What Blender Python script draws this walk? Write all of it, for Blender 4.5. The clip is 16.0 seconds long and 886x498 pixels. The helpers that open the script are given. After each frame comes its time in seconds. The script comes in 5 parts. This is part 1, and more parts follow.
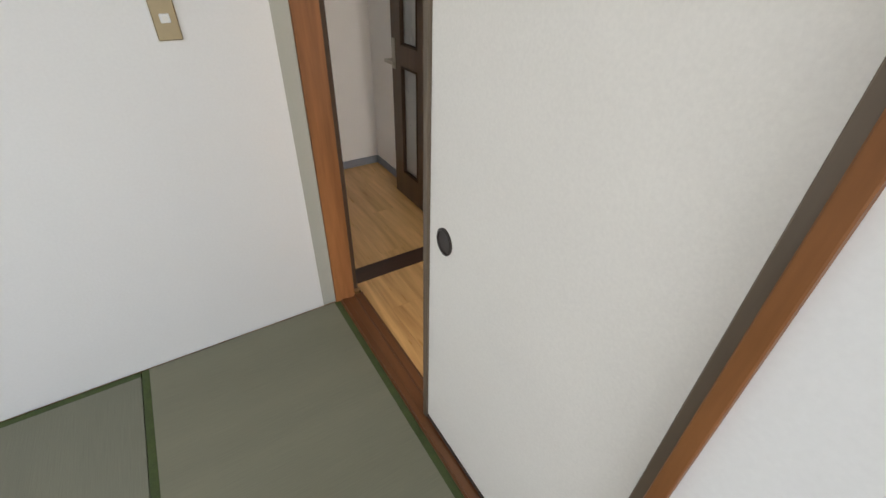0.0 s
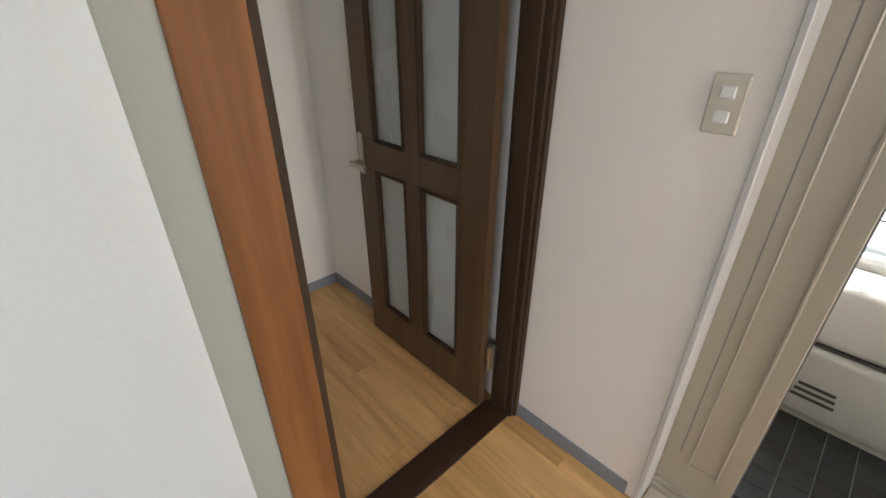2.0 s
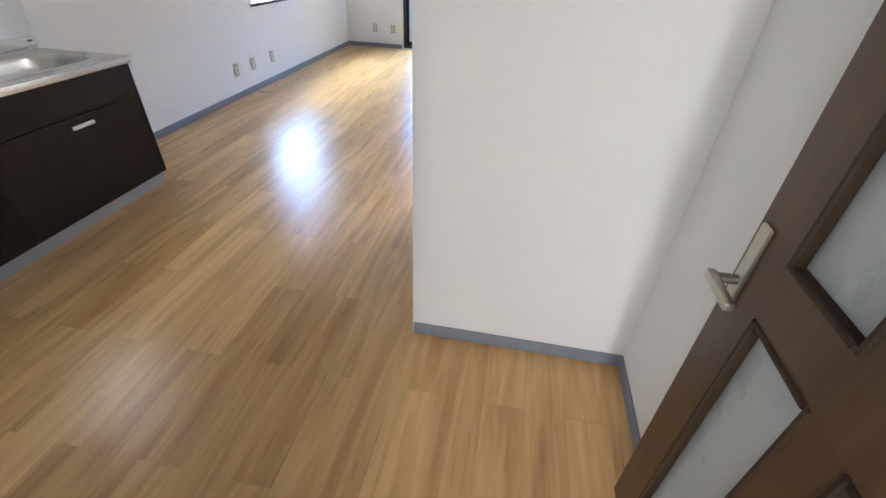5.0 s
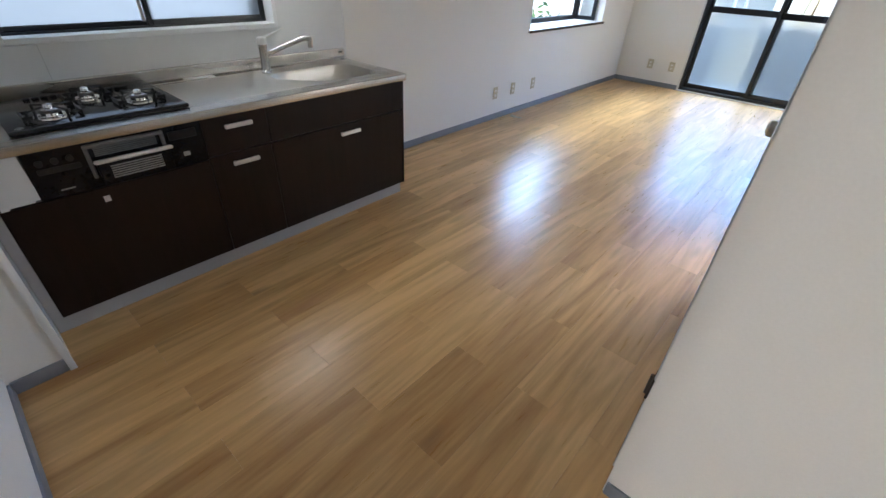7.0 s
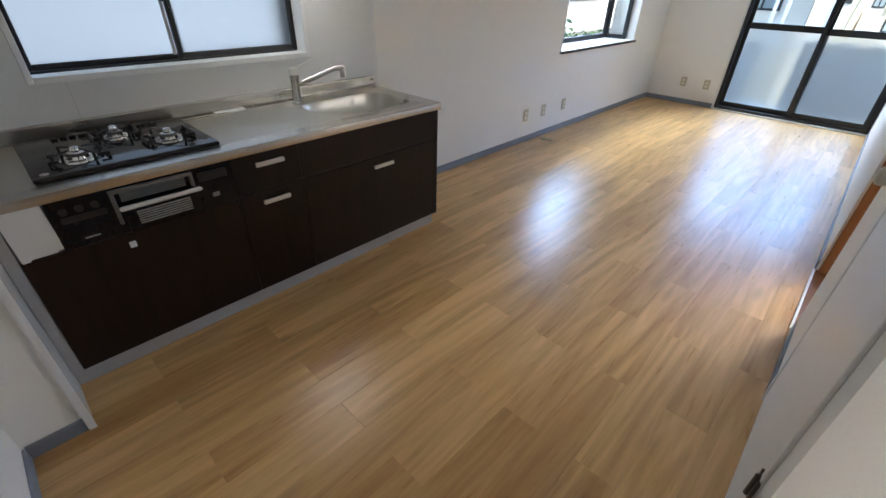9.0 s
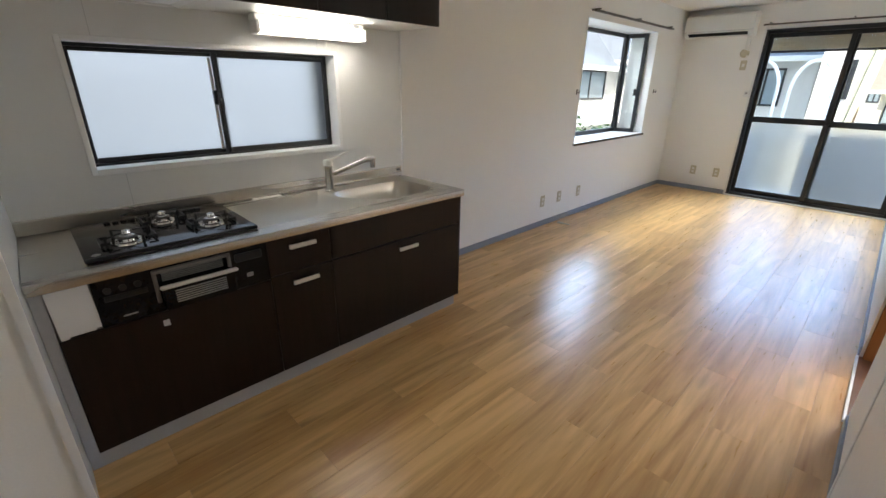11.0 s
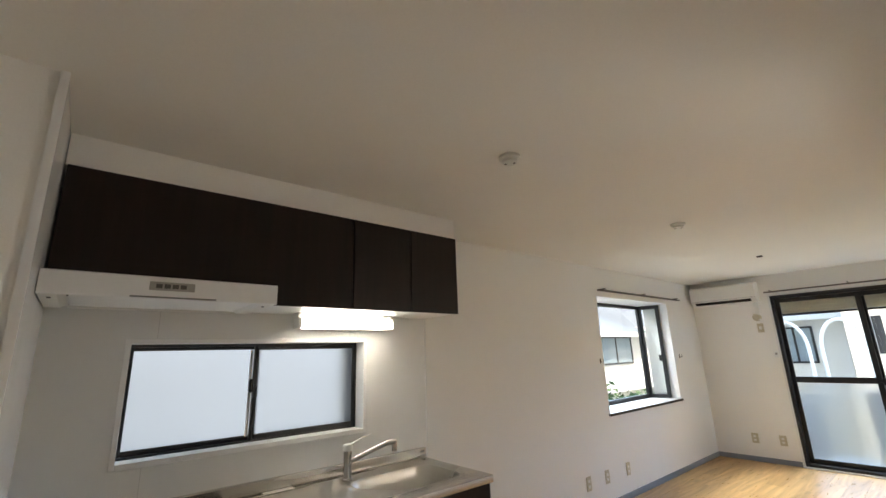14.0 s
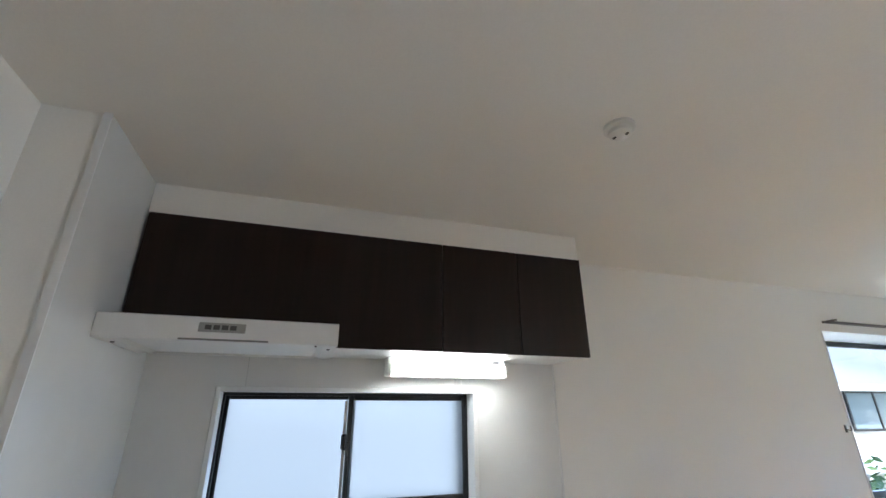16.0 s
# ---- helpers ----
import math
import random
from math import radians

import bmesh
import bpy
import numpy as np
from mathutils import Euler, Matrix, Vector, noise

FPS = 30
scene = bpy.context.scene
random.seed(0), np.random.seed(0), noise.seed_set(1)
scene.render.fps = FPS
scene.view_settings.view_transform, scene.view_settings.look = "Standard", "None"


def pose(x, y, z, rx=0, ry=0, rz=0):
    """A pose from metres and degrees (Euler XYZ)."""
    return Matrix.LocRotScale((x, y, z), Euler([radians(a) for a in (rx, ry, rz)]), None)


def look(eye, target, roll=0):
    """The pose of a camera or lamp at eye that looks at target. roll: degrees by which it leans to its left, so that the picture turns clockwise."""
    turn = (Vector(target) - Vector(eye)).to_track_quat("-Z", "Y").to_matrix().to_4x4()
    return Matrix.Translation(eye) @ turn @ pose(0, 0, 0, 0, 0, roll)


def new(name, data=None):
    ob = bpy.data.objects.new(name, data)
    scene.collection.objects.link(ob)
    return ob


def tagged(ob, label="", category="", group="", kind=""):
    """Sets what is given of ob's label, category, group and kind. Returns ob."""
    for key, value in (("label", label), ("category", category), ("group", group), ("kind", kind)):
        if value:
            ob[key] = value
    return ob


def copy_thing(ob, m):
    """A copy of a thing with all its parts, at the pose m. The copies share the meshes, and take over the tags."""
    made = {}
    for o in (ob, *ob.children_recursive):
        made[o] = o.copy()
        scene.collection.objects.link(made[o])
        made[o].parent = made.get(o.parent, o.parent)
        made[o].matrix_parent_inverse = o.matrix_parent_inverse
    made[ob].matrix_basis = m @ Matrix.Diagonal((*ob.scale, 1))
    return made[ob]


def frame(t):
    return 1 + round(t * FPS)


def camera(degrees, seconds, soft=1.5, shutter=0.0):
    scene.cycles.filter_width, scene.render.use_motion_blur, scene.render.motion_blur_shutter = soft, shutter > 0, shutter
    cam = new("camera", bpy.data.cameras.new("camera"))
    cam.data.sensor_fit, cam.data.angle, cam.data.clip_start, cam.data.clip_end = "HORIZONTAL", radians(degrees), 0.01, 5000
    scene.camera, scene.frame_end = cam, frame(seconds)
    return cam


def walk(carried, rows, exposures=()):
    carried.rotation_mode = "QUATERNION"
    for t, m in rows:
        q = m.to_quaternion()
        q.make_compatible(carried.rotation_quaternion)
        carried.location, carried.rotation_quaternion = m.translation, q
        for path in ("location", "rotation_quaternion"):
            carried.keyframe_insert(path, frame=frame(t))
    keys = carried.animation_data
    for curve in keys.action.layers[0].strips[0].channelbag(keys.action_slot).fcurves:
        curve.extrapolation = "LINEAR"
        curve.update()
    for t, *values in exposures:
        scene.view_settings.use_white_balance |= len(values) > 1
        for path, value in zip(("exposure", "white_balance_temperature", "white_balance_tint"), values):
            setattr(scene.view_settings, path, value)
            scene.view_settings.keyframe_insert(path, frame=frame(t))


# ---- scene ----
cam = camera(92.4, 16.0)
PATH = [
    (0, (-0.187, -0.109, 1.432), (0.713, 1.256, 0.279), 1.9),
    (0.5, (-0.114, 0.14, 1.429), (0.835, 1.564, 0.394), 1.4),
    (1, (-0.045, 0.412, 1.413), (0.979, 1.824, 0.434), 1.2),
    (1.5, (0.024, 0.685, 1.41), (1.155, 2.036, 0.463), 0.7),
    (2, (0.094, 0.865, 1.402), (1.304, 2.143, 0.452), -0.0),
    (2.5, (0.181, 1.017, 1.392), (1.404, 2.258, 0.409), -0.2),
    (3, (0.279, 1.151, 1.374), (1.391, 2.45, 0.339), 0.6),
    (3.5, (0.385, 1.274, 1.387), (1.272, 2.699, 0.298), 2.0),
    (4, (0.496, 1.387, 1.378), (1.036, 2.950, 0.252), 2.1),
    (4.5, (0.552, 1.464, 1.392), (0.691, 3.095, 0.254), 3.0),
    (5, (0.575, 1.625, 1.378), (0.323, 3.236, 0.220), 2.7),
    (7.5, (0.205, 2.065, 1.365), (-0.917, 3.298, 0.26), 2.6),
    (8, (0.131, 2.102, 1.385), (-0.999, 3.338, 0.292), 2.2),
    (10.5, (0.072, 2.046, 1.4), (-1.208, 3.294, 0.501), 0.8),
    (11, (0.071, 2.038, 1.4), (-1.265, 3.337, 0.674), 0.7),
    (11.5, (0.077, 2.031, 1.404), (-1.314, 3.375, 0.897), 0.3),
    (12, (0.083, 2.029, 1.425), (-1.346, 3.403, 1.16), 0.2),
    (12.5, (0.087, 2.02, 1.426), (-1.357, 3.404, 1.411), -0.4),
    (13, (0.1, 2.022, 1.442), (-1.349, 3.386, 1.636), -0.8),
    (13.5, (0.117, 2.028, 1.447), (-1.34, 3.35, 1.809), -1.5),
    (14, (0.147, 2.056, 1.446), (-1.333, 3.311, 1.931), -1.9),
    (14.5, (0.155, 2.095, 1.426), (-1.362, 3.265, 2.004), -1.9),
    (15, (0.099, 2.215, 1.436), (-1.494, 3.233, 2.090), -1.5),
    (15.5, (-0.010, 2.382, 1.487), (-1.696, 3.204, 2.180), -0.8),
    (16, (-0.100, 2.575, 1.466), (-1.883, 3.145, 2.172), -0.1),
]
EXPOSURES = [(0, 0.9, 6600, 12), (0.5, 0.8, 6500, 12), (1, 0.75, 6100, 11), (1.5, 0.95, 6400, 11), (2.5, 1.15, 6300, 10), (3.5, 1.85, 5900, 8), (5, 1.95, 5800, 8), (7.5, 1.5, 6000, 8), (11, 1.45, 6800, 9),
             (12.5, 1.5, 7400, 10), (14.5, 1.5, 7000, 10), (15.3, 1.65, 6300, 9), (16, 1.7, 5900, 7)]
walk(cam, [(t, look(eye, target, roll)) for t, eye, target, roll in PATH], EXPOSURES)

# ---- world, sun, large lights ----
world = bpy.data.worlds.new("sky")
scene.world = world
world.use_nodes = True
wn = world.node_tree.nodes
sky = wn.new("ShaderNodeTexSky")
sky.sky_type, sky.sun_disc = "NISHITA", False
sky.sun_elevation, sky.sun_rotation = radians(46), radians(140)
wn["Background"].inputs["Strength"].default_value = 0.10
world.node_tree.links.new(sky.outputs["Color"], wn["Background"].inputs["Color"])

sun = new("sun", bpy.data.lights.new("sun", "SUN"))
sun.data.energy, sun.data.angle, sun.data.color = 3.8, radians(0.5), (1.0, 0.95, 0.88)
sun.matrix_world = look((6.4, -7.7, 10.4), (0, 0, 0))


def window_light(name, eye, target, sx, sy, power, colour):
    lamp = new(name, bpy.data.lights.new(name, "AREA"))
    lamp.data.shape, lamp.data.size, lamp.data.size_y = "RECTANGLE", sx, sy
    lamp.data.energy, lamp.data.color = power, colour
    lamp.matrix_world = look(eye, target)
    return lamp


# skylight at the openings: tatami window, kitchen window, bathroom window, above the balcony and bay
window_light("tatami_window_light", (-1.0, -2.26, 1.25), (-0.9, 1.0, 1.05), 1.7, 1.6, 15, (0.93, 0.95, 1.0))
# second lamp, added at an unseen west opening to reach the hall wall
window_light("tatami_west_light", (-2.46, -0.15, 1.25), (1.0, 0.75, 1.0), 1.6, 1.6, 8, (0.94, 0.95, 1.0))
window_light("kitchen_window_light", (-2.62, 2.83, 1.29), (0, 2.83, 1.2), 1.3, 0.62, 1.3, (0.86, 0.91, 1.0))
window_light("bath_window_light", (2.36, 0.52, 0.90), (0, 0.52, 0.7), 0.66, 0.6, 6, (1.0, 0.98, 0.96))
# added fill lamp at the unseen hall end, brightens hall and alcove
window_light("hall_fill_light", (0.75, -2.06, 1.1), (0.76, 1.0, 1.0), 0.56, 1.6, 17, (1.0, 0.95, 0.92))
# added lamps hidden above the door and bay heads, lift the room's daylight
window_light("balcony_light", (-0.55, 10.3, 3.1), (-0.7, 6.2, 0.2), 2.4, 1.0, 35, (0.82, 0.91, 1.0))
window_light("bay_light", (-3.6, 7.4, 2.9), (-1.6, 6.8, 0.6), 1.5, 0.7, 44, (0.82, 0.91, 1.0))
# added blue panels out of direct view, mirrored in the floor as sky glare
window_light("balcony_sky_light", (-0.6, 14.6, 4.1), (-0.6, 6.0, 0.9), 7.5, 3.6, 430, (0.34, 0.55, 1.0))
window_light("bay_sky_light", (-7.2, 16.6, 6.7), (-1.1, 4.6, 0.0), 5.0, 3.2, 400, (0.46, 0.66, 1.0))
# added fill lamp in the next room, sends light towards the kitchen
window_light("next_room_fill_light", (0.80, 5.86, 1.40), (-1.1, 2.4, 0.75), 0.6, 1.3, 17, (0.95, 0.97, 1.0))


# ---- materials ----
def nodes_of(name):
    m = bpy.data.materials.new(name)
    m.use_nodes = True
    return m, m.node_tree.nodes, m.node_tree.links, m.node_tree.nodes["Principled BSDF"]


def surface(name, colour, rough=0.6, metal=0.0, vary=0.08, big=1.2, grain=60.0, bump=0.0, stretch=(1, 1, 1), random=0.0, coat=0.0, spec=0.5):
    """Base colour varied at two scales, with roughness variation and fine relief."""
    m, n, l, b = nodes_of(name)
    tc, mp = n.new("ShaderNodeTexCoord"), n.new("ShaderNodeMapping")
    mp.inputs["Scale"].default_value = stretch
    l.new(tc.outputs["Object"], mp.inputs["Vector"])
    src = mp.outputs["Vector"]
    info = n.new("ShaderNodeObjectInfo")
    if random:
        add = n.new("ShaderNodeVectorMath")
        sc = n.new("ShaderNodeVectorMath")
        sc.operation = "SCALE"
        sc.inputs[0].default_value = (17.0, 31.0, 9.0)
        l.new(info.outputs["Random"], sc.inputs["Scale"])
        l.new(src, add.inputs[0])
        l.new(sc.outputs[0], add.inputs[1])
        src = add.outputs[0]
    a, f = n.new("ShaderNodeTexNoise"), n.new("ShaderNodeTexNoise")
    a.inputs["Scale"].default_value, f.inputs["Scale"].default_value = big, grain
    a.inputs["Detail"].default_value, f.inputs["Detail"].default_value = 4, 5
    l.new(src, a.inputs["Vector"])
    l.new(src, f.inputs["Vector"])
    mix = n.new("ShaderNodeMath")
    mix.operation = "ADD"
    l.new(a.outputs["Fac"], mix.inputs[0])
    l.new(f.outputs["Fac"], mix.inputs[1])
    ramp = n.new("ShaderNodeMapRange")
    ramp.inputs["From Min"].default_value, ramp.inputs["From Max"].default_value = 0.6, 1.4
    ramp.inputs["To Min"].default_value, ramp.inputs["To Max"].default_value = 1 - vary, 1 + vary
    l.new(mix.outputs[0], ramp.inputs["Value"])
    val = ramp.outputs["Result"]
    if random:
        rr = n.new("ShaderNodeMapRange")
        rr.inputs["To Min"].default_value, rr.inputs["To Max"].default_value = 1 - random, 1 + random
        l.new(info.outputs["Random"], rr.inputs["Value"])
        mul = n.new("ShaderNodeMath")
        mul.operation = "MULTIPLY"
        l.new(val, mul.inputs[0])
        l.new(rr.outputs["Result"], mul.inputs[1])
        val = mul.outputs[0]
    tint = n.new("ShaderNodeVectorMath")
    tint.operation = "SCALE"
    tint.inputs[0].default_value = colour
    l.new(val, tint.inputs["Scale"])
    l.new(tint.outputs[0], b.inputs["Base Color"])
    ro = n.new("ShaderNodeMapRange")
    ro.inputs["To Min"].default_value, ro.inputs["To Max"].default_value = max(0.02, rough * 0.8), min(1, rough * 1.2)
    l.new(a.outputs["Fac"], ro.inputs["Value"])
    l.new(ro.outputs["Result"], b.inputs["Roughness"])
    b.inputs["Metallic"].default_value = metal
    b.inputs["Specular IOR Level"].default_value = spec
    if coat:
        b.inputs["Coat Weight"].default_value, b.inputs["Coat Roughness"].default_value = coat, 0.15
    if bump:
        bp = n.new("ShaderNodeBump")
        bp.inputs["Strength"].default_value, bp.inputs["Distance"].default_value = bump, 0.002
        l.new(f.outputs["Fac"], bp.inputs["Height"])
        l.new(bp.outputs["Normal"], b.inputs["Normal"])
    return m


def wood(name, dark, light, axis="y", rough=0.35, random=0.0, scale=1.0, spec=0.5, ring=0.5, bump=0.1, knots=False):
    """Grain stretched along one axis, streaks and a few darker figures, each piece a little different."""
    m, n, l, b = nodes_of(name)
    tc, mp = n.new("ShaderNodeTexCoord"), n.new("ShaderNodeMapping")
    s = [14 * scale] * 3
    s["xyz".index(axis)] = 1.1 * scale
    mp.inputs["Scale"].default_value = s
    l.new(tc.outputs["Object"], mp.inputs["Vector"])
    info = n.new("ShaderNodeObjectInfo")
    sc = n.new("ShaderNodeVectorMath")
    sc.operation = "SCALE"
    sc.inputs[0].default_value = (83.0, 57.0, 29.0)
    l.new(info.outputs["Random"], sc.inputs["Scale"])
    add = n.new("ShaderNodeVectorMath")
    l.new(mp.outputs["Vector"], add.inputs[0])
    l.new(sc.outputs[0], add.inputs[1])
    a, f = n.new("ShaderNodeTexNoise"), n.new("ShaderNodeTexNoise")
    a.inputs["Scale"].default_value, a.inputs["Detail"].default_value, a.inputs["Distortion"].default_value = 0.55, 3, ring
    f.inputs["Scale"].default_value, f.inputs["Detail"].default_value = 5.0, 6
    l.new(add.outputs[0], a.inputs["Vector"])
    l.new(add.outputs[0], f.inputs["Vector"])
    mix = n.new("ShaderNodeMath")
    mix.operation = "MULTIPLY_ADD"
    l.new(f.outputs["Fac"], mix.inputs[0])
    mix.inputs[1].default_value = 0.35
    l.new(a.outputs["Fac"], mix.inputs[2])
    rr = n.new("ShaderNodeMapRange")
    rr.inputs["To Min"].default_value, rr.inputs["To Max"].default_value = -random, random
    l.new(info.outputs["Random"], rr.inputs["Value"])
    tot = n.new("ShaderNodeMath")
    l.new(mix.outputs[0], tot.inputs[0])
    l.new(rr.outputs["Result"], tot.inputs[1])
    ramp = n.new("ShaderNodeValToRGB")
    ramp.color_ramp.elements[0].position, ramp.color_ramp.elements[0].color = 0.38, (*dark, 1)
    ramp.color_ramp.elements[1].position, ramp.color_ramp.elements[1].color = 0.92, (*light, 1)
    l.new(tot.outputs[0], ramp.inputs["Fac"])
    colour = ramp.outputs["Color"]
    if knots:
        # sparse dark knots and short mineral streaks, placed anew on each board
        km, ka, vo = n.new("ShaderNodeMapping"), n.new("ShaderNodeVectorMath"), n.new("ShaderNodeTexVoronoi")
        ks = [9.0, 9.0, 9.0]
        ks["xyz".index(axis)] = 2.6
        km.inputs["Scale"].default_value = ks
        l.new(tc.outputs["Object"], km.inputs["Vector"])
        l.new(km.outputs["Vector"], ka.inputs[0])
        l.new(sc.outputs[0], ka.inputs[1])
        l.new(ka.outputs[0], vo.inputs["Vector"])
        vo.inputs["Scale"].default_value = 0.55
        kr = n.new("ShaderNodeMapRange")
        kr.inputs["From Min"].default_value, kr.inputs["From Max"].default_value = 0.03, 0.16
        kr.inputs["To Min"].default_value, kr.inputs["To Max"].default_value = 0.72, 1.0
        l.new(vo.outputs["Distance"], kr.inputs["Value"])
        km2 = n.new("ShaderNodeVectorMath")
        km2.operation = "SCALE"
        l.new(colour, km2.inputs[0])
        l.new(kr.outputs["Result"], km2.inputs["Scale"])
        colour = km2.outputs[0]
    l.new(colour, b.inputs["Base Color"])
    ro = n.new("ShaderNodeMapRange")
    ro.inputs["To Min"].default_value, ro.inputs["To Max"].default_value = rough * 0.8, rough * 1.25
    l.new(f.outputs["Fac"], ro.inputs["Value"])
    l.new(ro.outputs["Result"], b.inputs["Roughness"])
    b.inputs["Specular IOR Level"].default_value = spec
    bp = n.new("ShaderNodeBump")
    bp.inputs["Strength"].default_value, bp.inputs["Distance"].default_value = bump, 0.001
    l.new(f.outputs["Fac"], bp.inputs["Height"])
    l.new(bp.outputs["Normal"], b.inputs["Normal"])
    return m


def glass(name, colour=(1, 1, 1), rough=0.0, ior=1.45, clear=1.0):
    m, n, l, b = nodes_of(name)
    b.inputs["Base Color"].default_value = (*colour, 1)
    b.inputs["Transmission Weight"].default_value = clear
    b.inputs["Roughness"].default_value, b.inputs["IOR"].default_value = rough, ior
    if rough:
        tc, t = n.new("ShaderNodeTexCoord"), n.new("ShaderNodeTexNoise")
        t.inputs["Scale"].default_value = 300
        l.new(tc.outputs["Object"], t.inputs["Vector"])
        bp = n.new("ShaderNodeBump")
        bp.inputs["Strength"].default_value, bp.inputs["Distance"].default_value = 0.15, 0.0006
        l.new(t.outputs["Fac"], bp.inputs["Height"])
        l.new(bp.outputs["Normal"], b.inputs["Normal"])
    return m


WALL = surface("wallpaper", (0.88, 0.86, 0.82), 0.75, vary=0.03, grain=140, bump=0.25)
CEIL = surface("ceiling_paper", (0.88, 0.86, 0.81), 0.8, vary=0.03, grain=160, bump=0.25)
TATWALL = surface("tatami_room_wall", (0.80, 0.80, 0.785), 0.8, vary=0.03, grain=120, bump=0.2)
TRIM = surface("pale_grey_trim", (0.56, 0.56, 0.55), 0.45, vary=0.04, grain=30)
# darker tone of the tatami wall: shadow by the post put into the colour
SHADOW_STRIP = surface("wall_shadow_strip", (0.40, 0.40, 0.345), 0.8, vary=0.03, grain=120, bump=0.2)
HALLWALL = surface("hall_wallpaper", (0.86, 0.82, 0.77), 0.75, vary=0.03, grain=140, bump=0.25)
PANEL = surface("kitchen_wall_panel", (0.76, 0.76, 0.74), 0.22, vary=0.03, grain=8)
SEAL = surface("panel_joint", (0.55, 0.55, 0.53), 0.5, vary=0.05)
SKIRT = surface("grey_skirting", (0.25, 0.27, 0.31), 0.5, vary=0.08, grain=40)
WHITE = surface("white_paint", (0.80, 0.80, 0.79), 0.4, vary=0.03, grain=20)
CREAM = surface("cream_plastic", (0.56, 0.50, 0.36), 0.4, vary=0.05, grain=30)
OFFWHITE = surface("offwhite_plastic", (0.76, 0.75, 0.71), 0.35, vary=0.03, grain=30)
SWITCHPLATE = surface("switch_plate_plastic", (0.60, 0.57, 0.47), 0.4, vary=0.04, grain=30)
BEIGE = surface("beige_painted_steel", (0.66, 0.60, 0.46), 0.45, vary=0.05)
GOLD = surface("gold_switch_plate", (0.34, 0.27, 0.16), 0.4, metal=0.5, vary=0.06)
FUSUMA = surface("fusuma_paper", (0.80, 0.775, 0.72), 0.8, vary=0.05, big=2.0, grain=180, bump=0.2)
LACQUER = surface("dark_lacquer", (0.035, 0.026, 0.022), 0.3, vary=0.2)
EDGE = wood("fusuma_edge_wood", (0.09, 0.066, 0.045), (0.18, 0.135, 0.09), "z", 0.5)
POST = wood("stained_post", (0.14, 0.054, 0.017), (0.34, 0.145, 0.053), "z", 0.45, spec=0.18)
SILL = wood("stained_sill", (0.09, 0.034, 0.013), (0.21, 0.085, 0.034), "y", 0.35)
DOORWOOD = wood("dark_brown_door", (0.066, 0.036, 0.017), (0.132, 0.077, 0.039), "z", 0.40, scale=1.5)
JAMBWOOD = wood("dark_brown_frame", (0.034, 0.020, 0.011), (0.070, 0.043, 0.025), "z", 0.6, scale=1.5, spec=0.25)
SILLDARK = wood("dark_brown_sill", (0.022, 0.010, 0.006), (0.06, 0.028, 0.016), "x", 0.35)
PLANK = wood("vinyl_oak_plank", (0.47, 0.245, 0.080), (0.82, 0.515, 0.215), "y", 0.29, random=0.115, spec=0.6, ring=2.2, bump=0.03, knots=True)
GAP = surface("plank_joint", (0.42, 0.25, 0.11), 0.6)
CAB = wood("dark_laminate", (0.011, 0.0055, 0.004), (0.019, 0.0098, 0.0078), "z", 0.34, scale=3.5, spec=0.25)
CARCASS = surface("grey_carcass", (0.17, 0.16, 0.155), 0.5)
KICK = surface("grey_kickboard", (0.42, 0.42, 0.43), 0.45, vary=0.04)
STEEL = surface("brushed_steel", (0.60, 0.585, 0.55), 0.27, metal=1.0, vary=0.05, big=3, grain=90, stretch=(1, 0.08, 1), bump=0.05)
CHROME = surface("chrome", (0.75, 0.75, 0.75), 0.08, metal=1.0, vary=0.02)
NICKEL = surface("satin_nickel", (0.50, 0.47, 0.40), 0.32, metal=1.0, vary=0.06)
ALU = surface("handle_aluminium", (0.78, 0.78, 0.78), 0.3, metal=0.6, vary=0.03)
BLACKGLASS = surface("hob_black_glass", (0.012, 0.012, 0.014), 0.12, vary=0.1)
BLACKIRON = surface("black_enamel_iron", (0.012, 0.012, 0.012), 0.4, vary=0.2)
BLACKPANEL = surface("black_gloss_panel", (0.006, 0.007, 0.010), 0.16, vary=0.1, spec=0.28)
WINFRAME = surface("black_aluminium_frame", (0.014, 0.015, 0.018), 0.38, vary=0.12)
RAIL = surface("curtain_rail_brown", (0.10, 0.08, 0.065), 0.35, metal=0.6, vary=0.1)
RUBBER = surface("grey_seal", (0.20, 0.20, 0.20), 0.6)
CLEAR = glass("clear_glass", (0.97, 0.99, 0.98), 0.0, 1.1)
FROST = glass("frosted_glass", (0.37, 0.40, 0.43), 0.55, 1.25)
FROST_LOW = glass("frosted_balcony_glass", (0.58, 0.60, 0.59), 0.34, 1.2)
FROST_DOOR = surface("frosted_door_glass", (0.80, 0.84, 0.82), 0.28, vary=0.05, big=4.0, grain=200, bump=0.1)
FROST_DOOR.node_tree.nodes["Principled BSDF"].inputs["Alpha"].default_value = 0.42
TATAMI = surface("tatami_rush", (0.215, 0.210, 0.150), 0.65, vary=0.12, big=1.5, grain=120, bump=0.5, stretch=(0.06, 3.0, 1))
TATAMI2 = surface("tatami_rush_turned", (0.200, 0.200, 0.150), 0.65, vary=0.12, big=1.5, grain=120, bump=0.5, stretch=(3.0, 0.06, 1))
HERI = surface("green_tatami_border", (0.060, 0.085, 0.025), 0.8, vary=0.35, big=25, grain=220, bump=0.4)
BATHDOOR = surface("cream_bath_door", (0.42, 0.385, 0.31), 0.35, vary=0.04)
ENAMEL = surface("white_enamel", (0.72, 0.70, 0.65), 0.18, vary=0.04)
